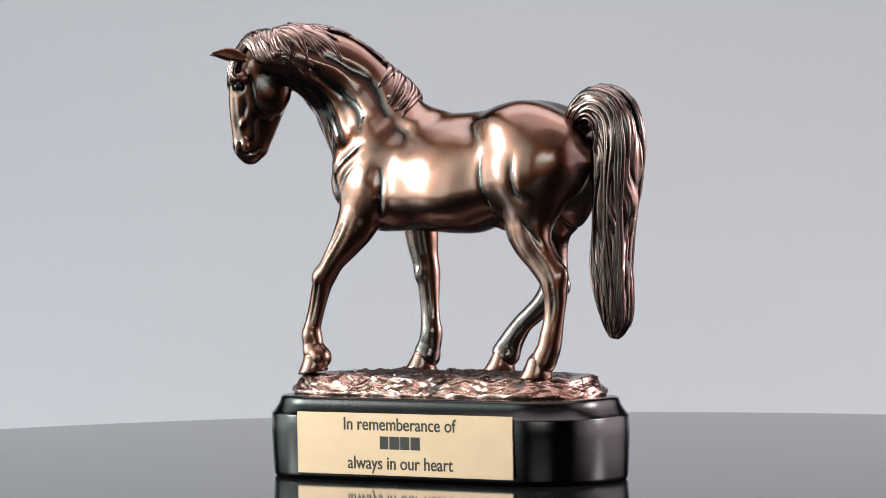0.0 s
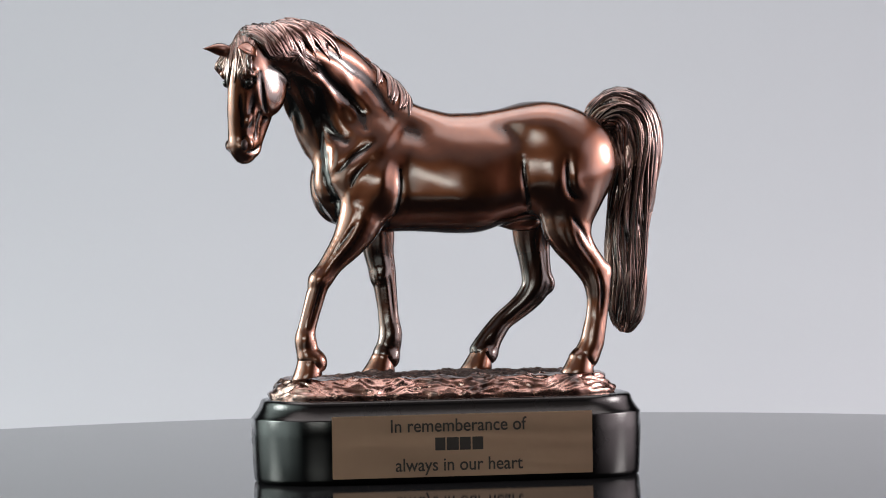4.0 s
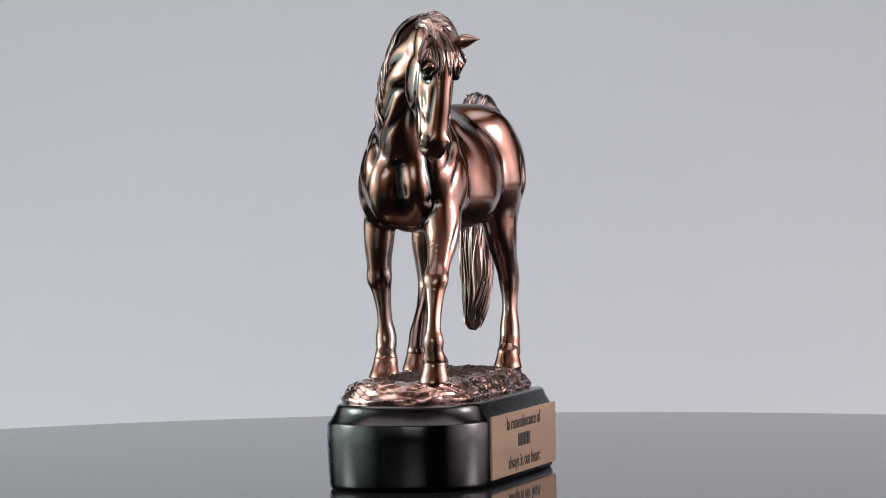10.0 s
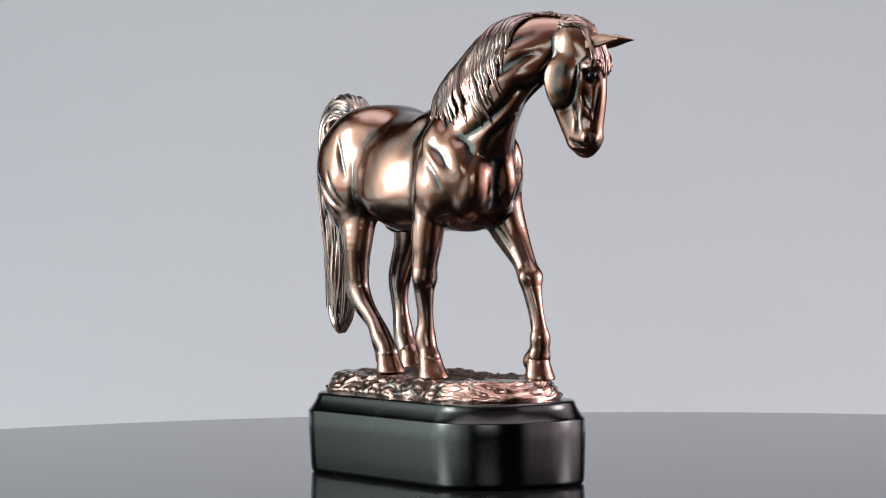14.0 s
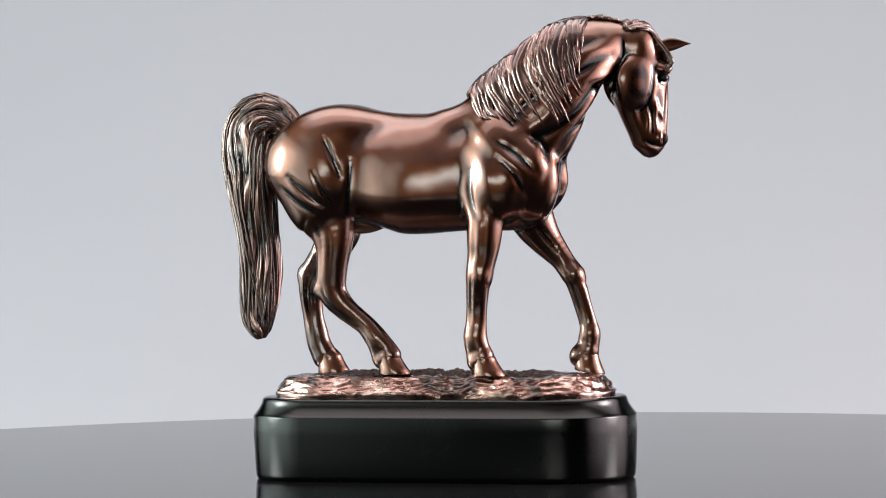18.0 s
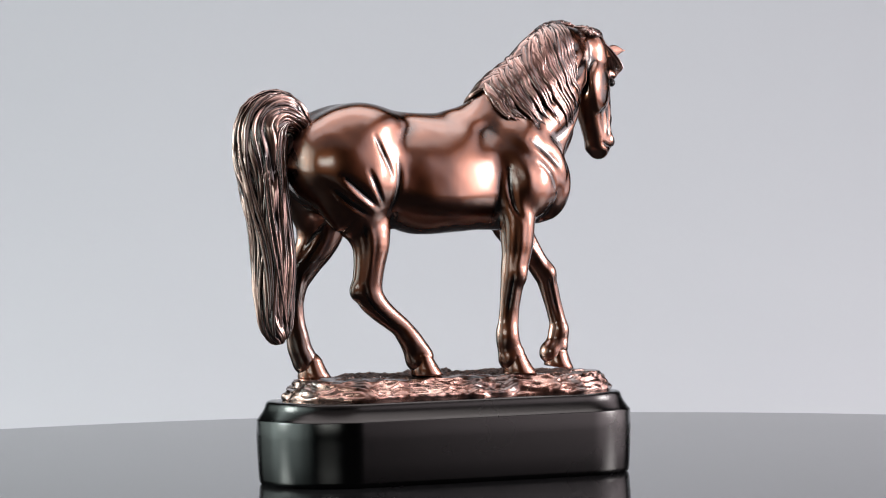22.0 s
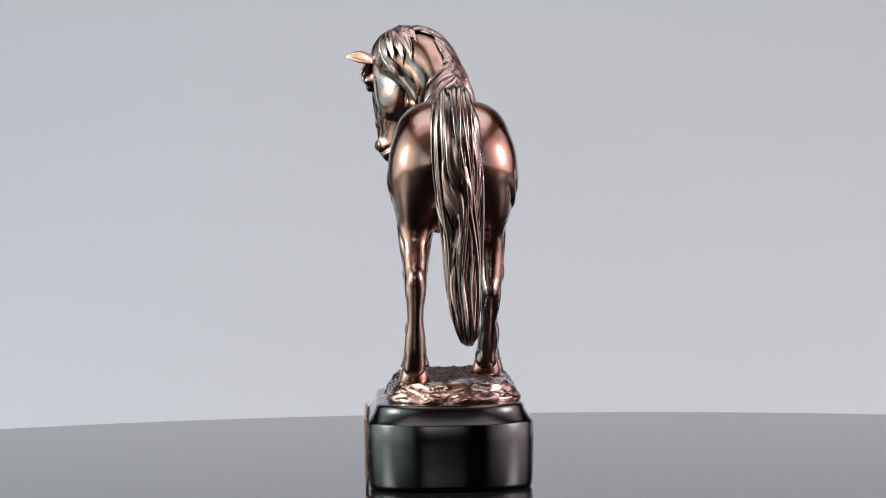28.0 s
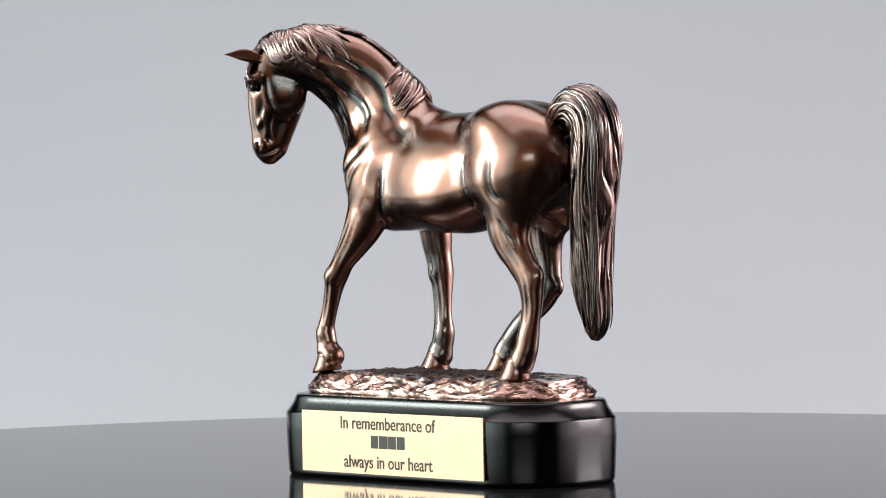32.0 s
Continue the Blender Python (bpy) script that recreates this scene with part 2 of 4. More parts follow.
def nameplate():
    x0, x1, z0, z1, y = -0.0654, 0.0696, 0.0035, 0.0354, -0.0421
    bm = bmesh.new()
    bmesh.ops.create_cube(bm, size=1, matrix=Matrix.Translation(((x0 + x1) / 2, y + 0.0006, (z0 + z1) / 2)) @ Matrix.Diagonal((x1 - x0, 0.0012, z1 - z0, 1)))
    bmesh.ops.bevel(bm, geom=bm.edges[:], offset=0.00025, segments=2, affect="EDGES")
    me = bpy.data.meshes.new("nameplate")
    bm.to_mesh(me)
    bm.free()
    me.materials.append(BRASS)
    plate = part("nameplate", me, TROPHY, "brushed brass nameplate with black engraved words")
    for words, wide, tall, zc in (("In rememberance of", 0.0704, 0.0066, 0.0300), ("always in our heart", 0.0660, 0.0066, 0.0100)):
        cu = bpy.data.curves.new("lettering", "FONT")
        cu.body, cu.extrude, cu.offset = words, 0.02, 0.009
        tmp = bpy.data.objects.new("lettering", cu)
        me = bpy.data.meshes.new_from_object(tmp)
        bpy.data.objects.remove(tmp)
        co = np.array([v.co[:] for v in me.vertices])
        lo, hi = co.min(0), co.max(0)
        cap = 0.70
        sx, sz = wide / (hi[0] - lo[0]), tall / cap
        for v in me.vertices:
            v.co = ((v.co.x - (lo[0] + hi[0]) / 2) * sx, y - 0.0001 - v.co.z * 0.004, (v.co.y - 0.35) * sz + zc)
        me.materials.clear()
        me.materials.append(INK)
        me.update()
        part("lettering", me, plate, "black engraved words")
    bm = bmesh.new()
    for i, w in enumerate((0.0052, 0.0062, 0.0056, 0.0056)):
        x = -0.0098 + i * 0.0065
        bmesh.ops.create_cube(bm, size=1, matrix=Matrix.Translation((x, y - 0.0001, 0.0203)) @ Matrix.Diagonal((w, 0.0002, 0.0066, 1)))
    me = bpy.data.meshes.new("lettering")
    bm.to_mesh(me)
    bm.free()
    me.materials.append(INK)
    part("lettering", me, plate, "short black engraved bars")


nameplate()


def rock_ground():
    """Rugged oval mound between pedestal and hooves: crumpled copper slope, dark clods on top."""
    m, low, rings = 440, 16, 62
    dense = np.array(rounded_outline(0.0902, 0.0324, 0.0315, 80))
    dense = np.vstack([dense, dense[:1]])
    run = np.concatenate([[0], np.cumsum(np.hypot(*np.diff(dense, axis=0).T))])
    at = np.linspace(0, run[-1], m, endpoint=False)
    outline = np.stack([np.interp(at, run, dense[:, 0]), np.interp(at, run, dense[:, 1])], 1)
    step = np.roll(outline, -1, 0) - np.roll(outline, 1, 0)
    out = np.stack([step[:, 1], -step[:, 0]], 1) / np.linalg.norm(step, axis=1)[:, None]
    z0 = 0.0424
    prof = []
    for i in range(low):
        u = i / (low - 1)
        prof.append((-0.0004 - 0.0006 * math.sin(math.pi * min(1, 3 * u)) + 0.0072 * max(0, u - 0.12) ** 1.25, 0.0106 * u ** 0.8))
    verts, faces, index = [], [], []
    for k in range(low + rings):
        for i, ((x, y), o) in enumerate(zip(outline, out)):
            if k < low:
                inset, h = prof[k]
                shrink = 1.0
            else:
                u = (k - low + 1) / rings
                inset, h = prof[-1]
                h += 0.0024 * (1 - (1 - u) ** 2)
                shrink = 1 - u
            edge = 0.0021 * noise.noise(Vector((x * 26, y * 26, 3.0))) + 0.0012 * noise.noise(Vector((x * 75, y * 75, 8.0)))
            px, py = (x + o[0] * (edge - inset)) * shrink, (y + o[1] * (edge - inset)) * shrink
            p = Vector((px, py, 0))
            along = Vector((px * 62, py * 62, h * 330 + 2.0 * noise.noise(Vector((px * 45, py * 45, 5)))))
            fold = 1 - 2 * abs(noise.noise(along)) - 1.2 * abs(noise.noise(along * 2.1 + Vector((5, 1, 2))))
            chip = noise.voronoi(Vector((px * 78, py * 78, h * 200)))[0][0] - 0.4
            if k < low:
                ease = min(1, k / 2)
                d = (0.0012 * fold + 0.0005 * chip + 0.0001 * noise.noise(along * 4)) * ease
                rise = 0.0010 * noise.noise(Vector((px * 60, py * 60, 1.5))) * k / low + 0.0008 * fold * ease
                verts.append((px + o[0] * d - 0.0012, py + o[1] * d + 0.003, z0 + h + rise))
            else:
                rough = min(1, max(0, (1 - shrink - 0.08 - 0.12 * noise.noise(Vector((px * 50, py * 50, 4)))) * 6))
                clod = noise.voronoi(p * 300)[0][0]
                broad = noise.noise(Vector((px * 60, py * 60, 1.5)))
                grit = rough * (0.0012 * noise.noise(p * 190) + 0.0014 * (0.45 - clod) + 0.0006 * noise.noise(p * 600)) + (1 - rough) * 0.0008 * fold
                verts.append((px - 0.0012, py + 0.003, z0 + h + 0.0010 * broad + 0.0014 * noise.fractal(p * 70, 1.0, 2.0, 3) * min(1, (1 - shrink) * 8) + grit))
    for k in range(low + rings - 1):
        for i in range(m):
            j = (i + 1) % m
            faces.append((k * m + i, k * m + j, (k + 1) * m + j, (k + 1) * m + i))
            index.append(0 if k < low + 12 + 12 * noise.noise(Vector((outline[i][0] * 70, outline[i][1] * 70, 0))) else 1)
    part("rocky_ground", mesh_of("rocky_ground", verts, faces, [ROCK, SOIL], index), TROPHY, "rugged rock ground, dark soil with rubbed copper rim")


rock_ground()

# ---- the horse figure, modelled as one smooth solid (millimetres) ----


class Solid:
    def __init__(self, lo, hi, step):
        self.lo, self.step = np.array(lo, float), step
        self.n = [int((h - l) / step) + 2 for l, h in zip(lo, hi)]
        self.d = np.full(self.n, 40.0, np.float32)

    def window(self, lo, hi):
        a = [max(0, int((l - o) / self.step)) for l, o in zip(lo, self.lo)]
        b_ = [min(n, int((h - o) / self.step) + 2) for h, o, n in zip(hi, self.lo, self.n)]
        s = tuple(slice(p, q) for p, q in zip(a, b_))
        ax = [(o + self.step * np.arange(p, q)).astype(np.float32) for o, p, q in zip(self.lo, a, b_)]
        return s, ax[0][:, None, None], ax[1][None, :, None], ax[2][None, None, :]

    def join(self, s, f, k):
        d = self.d[s]
        h = np.maximum(k - np.abs(d - f), 0) / k
        self.d[s] = np.minimum(d, f) - h * h * k * 0.25

    def tube(self, rows, n, k, side=(0, 1, 0)):
        """A limb through rows (x, y, z, radius in its plane, radius sideways); side: the sideways axis."""
        p = spline(rows, n)
        sx, sy, sz = side
        big = p[:, 3:].max() + k + 2
        s, x, y, z = self.window(p[:, :3].min(0) - big, p[:, :3].max(0) + big)
        best = np.full(np.broadcast_shapes(x.shape, y.shape, z.shape), 40.0, np.float32)
        for a, b_ in zip(p[:-1], p[1:]):
            v = b_[:3] - a[:3]
            t = np.clip(((x - a[0]) * v[0] + (y - a[1]) * v[1] + (z - a[2]) * v[2]) / (v @ v + 1e-9), 0, 1)
            qx, qy, qz = x - a[0] - t * v[0], y - a[1] - t * v[1], z - a[2] - t * v[2]
            ra, rb = a[3] + t * (b_[3] - a[3]), a[4] + t * (b_[4] - a[4])
            lat = qx * sx + qy * sy + qz * sz
            sq = qx * qx + qy * qy + qz * qz
            kk = np.sqrt(np.maximum(sq - lat * lat, 0) / (ra * ra) + lat * lat / (rb * rb)) + 1e-4
            f = np.sqrt(sq) * (1 - 1 / np.maximum(kk, 0.05))
            best = np.minimum(best, np.where(kk < 0.3, -0.7 * np.minimum(ra, rb), f))
        self.join(s, best.astype(np.float32), k)

    def lump(self, c, r, k, turn=0.0, tip=0.0):
        """An ellipsoid with radii r, turned about z, then tipped about its own y (degrees)."""
        big = max(r) + k + 2
        s, x, y, z = self.window(np.array(c) - big, np.array(c) + big)
        x, y, z = x - c[0], y - c[1], z - c[2]
        ct, st = math.cos(radians(turn)), math.sin(radians(turn))
        u, v = x * ct + y * st, -x * st + y * ct
        cp, sp = math.cos(radians(tip)), math.sin(radians(tip))
        u, w = u * cp + z * sp, -u * sp + z * cp
        kk = np.sqrt((u / r[0]) ** 2 + (v / r[1]) ** 2 + (w / r[2]) ** 2) + 1e-4
        f = np.sqrt(u * u + v * v + w * w) * (1 - 1 / np.maximum(kk, 0.05))
        f = np.where(kk < 0.3, -0.7 * min(r), f)
        self.join(s, f.astype(np.float32), k)

    def sample(self, p):
        """Distance to the skin and its slope at a point."""
        f = (np.asarray(p) - self.lo) / self.step
        i = np.clip(f.astype(int), 1, np.array(self.n) - 3)
        t = f - i
        c = self.d[i[0]:i[0] + 2, i[1]:i[1] + 2, i[2]:i[2] + 2]
        cx = c[0] * (1 - t[0]) + c[1] * t[0]
        cy = cx[0] * (1 - t[1]) + cx[1] * t[1]
        d = cy[0] * (1 - t[2]) + cy[1] * t[2]
        j = i + (t > 0.5)
        g = np.array([self.d[j[0] + 1, j[1], j[2]] - self.d[j[0] - 1, j[1], j[2]], self.d[j[0], j[1] + 1, j[2]] - self.d[j[0], j[1] - 1, j[2]], self.d[j[0], j[1], j[2] + 1] - self.d[j[0], j[1], j[2] - 1]])
        return float(d), g / (np.linalg.norm(g) + 1e-6)

    def lay(self, p, lift, only_out=False):
        """Moves a point to the height lift over the skin."""
        p = np.array(p, float)
        for _ in range(4):
            d, g = self.sample(p)
            if only_out and d >= lift:
                break
            p = p + g * np.clip(lift - d, -3, 3)
        return p

    def soften(self):
        for ax in range(3):
            d = np.moveaxis(self.d, ax, 0)
            d[1:-1] = 0.5 * d[1:-1] + 0.25 * (d[:-2] + d[2:])

    def crease(self, pts, width, depth, half=0, n=14):
        """Presses a groove (depth above 0) or raises a ridge along pts (x, z) on the half y < 0 (-1), y > 0 (1) or (x, y, z) points."""
        p = spline(pts, n)
        flat = p.shape[1] == 2
        m = width * 2.6
        lo3 = (p[:, 0].min() - m, -60, p[:, 1].min() - m) if flat else p.min(0) - m
        hi3 = (p[:, 0].max() + m, 60, p[:, 1].max() + m) if flat else p.max(0) + m
        s, x, y, z = self.window(lo3, hi3)
        best = None
        for i, (a, b_) in enumerate(zip(p[:-1], p[1:])):
            v = b_ - a
            q = (x - a[0], z - a[1]) if flat else (x - a[0], y - a[1], z - a[2])
            t = np.clip(sum(c * w for c, w in zip(q, v)) / (v @ v + 1e-9), 0, 1)
            e = sum((c - t * w) ** 2 for c, w in zip(q, v))
            fade = np.sin(np.pi * np.clip((i + t) / (n - 1), 0.04, 0.96)) ** 0.6
            g = np.exp(-e / (width * width)) * fade
            best = g if best is None else np.maximum(best, g)
        if flat and half:
            best = best * (1 / (1 + np.exp(-np.clip(half * (y - MIDY) * 1.2, -30, 30))))
        self.d[s] += (depth * best).astype(np.float32)

    def relief(self, verts, reach):
        """How far the skin stands proud (above 0) or is sunk (below 0) at verts, over reach grid steps."""
        e = self.d.copy()
        for gap in (reach, max(1, reach // 2)):
            for ax in range(3):
                d = np.moveaxis(e, ax, 0)
                d[gap:-gap] = 0.5 * d[gap:-gap] + 0.25 * (d[:-2 * gap] + d[2 * gap:])
        f = (verts - self.lo) / self.step
        i = np.clip(f.astype(int), 0, np.array(self.n) - 2)
        t = f - i
        total = 0.0
        for a in (0, 1):
            for b_ in (0, 1):
                for c in (0, 1):
                    w = np.abs(1 - a - t[:, 0]) * np.abs(1 - b_ - t[:, 1]) * np.abs(1 - c - t[:, 2])
                    total = total + w * e[i[:, 0] + a, i[:, 1] + b_, i[:, 2] + c]
        return total

    def surface(self):
        d = self.d
        inside = d < 0
        c = [inside[i:inside.shape[0] - 1 + i, j:inside.shape[1] - 1 + j, k:inside.shape[2] - 1 + k] for i in (0, 1) for j in (0, 1) for k in (0, 1)]
        total = sum(a.astype(np.int8) for a in c)
        cells = np.argwhere((total > 0) & (total < 8))
        corner = np.array([(i, j, k) for i in (0, 1) for j in (0, 1) for k in (0, 1)])
        val = np.stack([d[cells[:, 0] + i, cells[:, 1] + j, cells[:, 2] + k] for i, j, k in corner], 1)
        acc, cnt = np.zeros((len(cells), 3)), np.zeros(len(cells))
        for p in range(8):
            for q in range(p + 1, 8):
                if abs(corner[p] - corner[q]).sum() == 1:
                    hit = (val[:, p] < 0) != (val[:, q] < 0)
                    t = np.where(hit, val[:, p] / np.where(hit, val[:, p] - val[:, q], 1), 0)
                    acc += np.where(hit[:, None], corner[p] + t[:, None] * (corner[q] - corner[p]), 0)
                    cnt += hit
        verts = self.lo + self.step * (cells + acc / cnt[:, None])
        ids = np.full([n - 1 for n in d.shape], -1, np.int32)
        ids[tuple(cells.T)] = np.arange(len(cells))
        quads = []
        for ax in range(3):
            a = np.moveaxis(inside, ax, 0)
            flip = np.argwhere(a[:-1] != a[1:])
            start = a[:-1][tuple(flip.T)]
            g = np.moveaxis(ids, ax, 0)
            ok = (flip[:, 1] > 0) & (flip[:, 2] > 0)
            flip, start = flip[ok], start[ok]
            i, j, k = flip.T
            q = np.stack([g[i, j - 1, k - 1], g[i, j, k - 1], g[i, j, k], g[i, j - 1, k]], 1)
            turn = start if ax != 1 else ~start
            q[~turn] = q[~turn][:, ::-1]
            quads.append(q)
        return verts, np.vstack(quads)


MIDY = 4.0
FACE = np.array((-0.78, -0.626, 0.0))       # the way the head looks
LEFT = np.array((0.626, -0.78, 0.0))        # the head's own left
HEAD = np.array((-105.1, -24.6, 0.0))


def in_head(f, side, z):
    return HEAD + f * FACE + side * LEFT + np.array((0, -3.2 * min(1.1, max(0, (z - 180) / 30)), z))


NECK = [(-38, 4.2, 171, 29.5, 18), (-46, 3.4, 184.3, 29.3, 15.5), (-55, 1.2, 197, 26.4, 12.8), (-64.6, -3.8, 210, 22.8, 11), (-74.6, -12, 218, 18.4, 10), (-84, -19.2, 222.5, 14, 9.5), (-92, -23.4, 223, 11.5, 9)]
NECK_LINE = spline(NECK, 50)


def neck_point(s, ang, lift=0.0):
    """A point on the neck: s from withers to poll, ang from the crest (positive on the horse's right)."""
    p = NECK_LINE
    f = s * (len(p) - 1)
    j = min(int(f), len(p) - 2)
    c = p[j] + (p[j + 1] - p[j]) * (f - j)
    v = p[min(j + 2, len(p) - 1)][:3] - p[max(j - 1, 0)][:3]
    v = v / np.linalg.norm(v)
    side = np.cross(v, (0, 0, 1.0))
    side /= np.linalg.norm(side)
    if side[1] < 0:
        side = -side
    top = np.cross(side, v)
    if top[2] < 0:
        top = -top
    a = radians(ang)
    return c[:3] + (c[3] + lift) * math.cos(a) * top + (c[4] + lift) * math.sin(a) * side


def horse_solid():
    g = Solid((-134, -58, 50), (120, 40, 246), 0.7)
    # trunk: stations x, top, belly, half width
    st = [(-63, 158, 146, 3), (-60.5, 165, 139, 9), (-54, 174, 132, 15), (-42, 181, 128.6, 20), (-30, 188, 128.4, 23.5), (-18, 191.5, 128.6, 25.2), (-4, 190.2, 127.8, 28.6), (8, 190, 127, 30.6),
          (20, 190.5, 127.4, 30.4), (32, 192, 131, 29.2), (44, 193.8, 134, 29), (56, 193.6, 138, 29.4), (68, 190.5, 142, 28), (78, 186, 147, 25), (86, 178.5, 153, 19), (91, 168, 161, 8)]
    rows = [(x, MIDY + 0.3, (a + b_) / 2, (a - b_) / 2, w) for x, a, b_, w in st]
    p = spline(rows, 60)
    s, x, y, z = g.window((-74, -40, 115), (98, 48, 205))
    xs = p[:, 0]
    zc, hh, ww, yc = (np.interp(x.ravel(), xs, p[:, i])[:, None, None] for i in (2, 3, 4, 1))
    cap = np.maximum(xs[0] - x, x - xs[-1])
    hh, ww = np.maximum(hh, 1), np.maximum(ww, 1)
    zc = zc - 0.34 * hh                          # widest low on the ribs
    hz = np.where(z > zc, 1.34 * hh, 0.66 * hh)
    r = np.sqrt((y - yc) ** 2 + (z - zc) ** 2)
    kk = np.sqrt(((y - yc) / ww) ** 2 + ((z - zc) / hz) ** 2) + 1e-4
    f = np.where(kk < 0.3, -0.7 * np.minimum(hh, ww), r * (1 - 1 / np.maximum(kk, 0.05)))
    g.join(s, np.maximum(f, cap).astype(np.float32), 4)
    # neck and withers
    g.tube(NECK, 44, 9)
    g.tube([(-46, 4, 199, 8, 6), (-34, 4, 196.5, 8, 7), (-20, 4, 187, 7, 9), (-8, 4, 183, 7, 10)], 8, 10)
    # hindquarters
    for sgn, hip, thigh in ((-1, (66, -9.0, 163), (64, -13.4, 147)), (1, (64, 19.0, 163), (60, 22.5, 146))):
        g.lump(hip, (23, 16, 25), 14)
        g.lump(thigh, (18, 12, 20), 8)
        g.lump((51, MIDY + sgn * 11, 182), (17, 13, 10), 12)
        g.lump((80, MIDY + sgn * 9, 164), (11, 11, 17), 8)
    # shoulders, breast
    for sgn in (-1, 1):
        out = 2.6 if sgn > 0 else 0.8
        g.lump((-40, MIDY + sgn * 14.5 + out, 162), (13, 9.5, 22), 12, 0, -18)
        g.lump((-57.2, MIDY + sgn * 8 + out, 154.5), (10.2, 8, 15), 6)
        g.lump((-37, MIDY + sgn * 19 + out, 148), (11, 7, 13), 9)
    g.lump((-55.5, 0.5, 170), (8, 11, 15), 8)
    g.lump((-55.5, MIDY + 9, 146), (9, 9, 12), 6)
    # legs
    fl = [(-42, -11, 152, 12, 8), (-45, -12, 137, 11.4, 9.4), (-51.8, -13.8, 124.5, 8.2, 7.6), (-60.8, -14.5, 113.5, 5.4, 5.6), (-66.3, -14.4, 105.5, 5.0, 5.7), (-68.6, -14.4, 101, 4.5, 5.0), (-72.3, -14.6, 88.6, 3.9, 3.5),
          (-75, -14.8, 79, 4.0, 3.6), (-75.8, -14.8, 74, 4.7, 4.9), (-76, -14.8, 69, 4.0, 4.4), (-75.3, -14.8, 65.5, 4.4, 5.4)]
    g.tube([(*q[:3], q[3] + 0.45, q[4] + 0.45) for q in [(q[0] + 0.8, q[1], q[2], q[3] + 0.4, q[4]) for q in fl]], 44, 2.5)
    fr = [(-28, 22, 150, 12, 8), (-30.5, 24.6, 135.5, 9.2, 8), (-30, 25.6, 124, 8.2, 7.3), (-29.2, 26, 116, 7.2, 6.2), (-27.3, 26.3, 106, 6.2, 5.7), (-26.6, 26, 101, 5.6, 5.0), (-25.5, 25, 90, 4.9, 3.6), (-24.8, 24.5, 81, 4.9, 3.6),
          (-24.3, 24.3, 73.5, 5.6, 5.0), (-26.6, 24, 68, 4.6, 4.5), (-28.2, 23.8, 64, 5.0, 5.3)]
    g.tube([(*q[:3], q[3] + 0.45, q[4] + 0.45) for q in [(q[0] - 0.6, q[1], q[2], q[3] + 0.3, q[4]) for q in fr]], 44, 2.5)
    hl = [(64, -13, 146, 15, 10.5), (62.5, -14.5, 133, 13, 9), (64.8, -15, 123.5, 10.2, 7.8), (70, -15, 115.3, 8.2, 6.4), (75.8, -15.2, 107, 7.4, 5.4), (78, -15.2, 101, 6.6, 5.2), (78.6, -15.4, 92, 5.4, 4.0), (77.6, -15.6, 83, 5.0, 3.8),
          (76, -15.8, 75, 5.5, 4.8), (74.6, -16, 69, 5.6, 5.0), (71, -16.3, 64, 4.8, 5.0)]
    g.tube([(*q[:3], q[3] + 0.45, q[4] + 0.45) for q in [(q[0] + 0.6, q[1], q[2], q[3] + 0.3, q[4]) for q in hl]], 44, 2.5)
    hr = [(60, 19, 146, 15, 10), (56.5, 22, 136, 13, 8.6), (54.2, 23.6, 124, 9.6, 7.2), (55, 23.6, 113, 7.8, 6), (56, 23, 102.5, 7.3, 5.4), (54.6, 22.8, 96, 6.8, 5.2), (49.5, 22.6, 89.8, 5.6, 4.6), (43, 22.4, 84.5, 4.9, 3.8), (37, 22.3, 79.7, 4.7, 3.8),
          (31.8, 22, 73.2, 5.3, 4.8), (27, 21.5, 68.4, 4.6, 4.6), (24.6, 21.2, 64.5, 4.9, 5.2)]
    g.tube([(*q[:3], q[3] + 0.45, q[4] + 0.45) for q in [(q[0] - 2.2, q[1], q[2], q[3] + 0.3, q[4]) for q in hr]], 44, 2.5)
    # points of hock and knee, fetlock tufts
    for c, r, k in (((83, -15.2, 106), (3.6, 2.8, 5.2), 3), ((60.4, 23, 99), (3.4, 2.8, 4.6), 3), ((-68.0, -14.4, 105), (3.8, 5.4, 4.6), 4), ((-30.0, 26.2, 105), (3.8, 5.5, 4.8), 4),
                    ((76.4, -16, 67), (2.5, 3.0, 6.4), 4), ((30.2, 21.8, 67), (2.5, 3.0, 6.2), 4), ((-71.2, -14.8, 67), (2.6, 3.2, 6.4), 4), ((-22.6, 24.0, 67), (2.5, 3.0, 6.4), 4)):
        g.lump(c, r, k)
    g.lump((-69.2, -14.8, 62.0), (4.2, 5.0, 4.6), 4)
    for c in ((-68.4, -14.8, 62.2), (-24.6, 23.7, 60.5), (74.0, -16.4, 60.5), (27, 21, 61.5)):
        g.lump(c, (3.5, 4.7, 4.2), 5)
    # sheath and stifle folds
    g.lump((43, MIDY, 132.5), (11, 5.5, 5), 5)
    # head
    lat = tuple(LEFT)
    rows = [(-7, 228, 7, 7.5), (-6, 222, 10.5, 9.5), (-4.5, 213, 13.8, 9.6), (-3.8, 204, 14.2, 9.2), (-1.2, 194, 12, 8.3), (0.6, 186, 10.0, 7.5), (1.6, 179.5, 8.8, 7.0), (2.0, 175, 8.2, 7.1), (1.0, 171.4, 6.6, 6.2)]
    g.tube([(*in_head(f_, 0, z_), a, b_) for f_, z_, a, b_ in rows], 36, 3, lat)
    ang = math.degrees(math.atan2(FACE[1], FACE[0]))
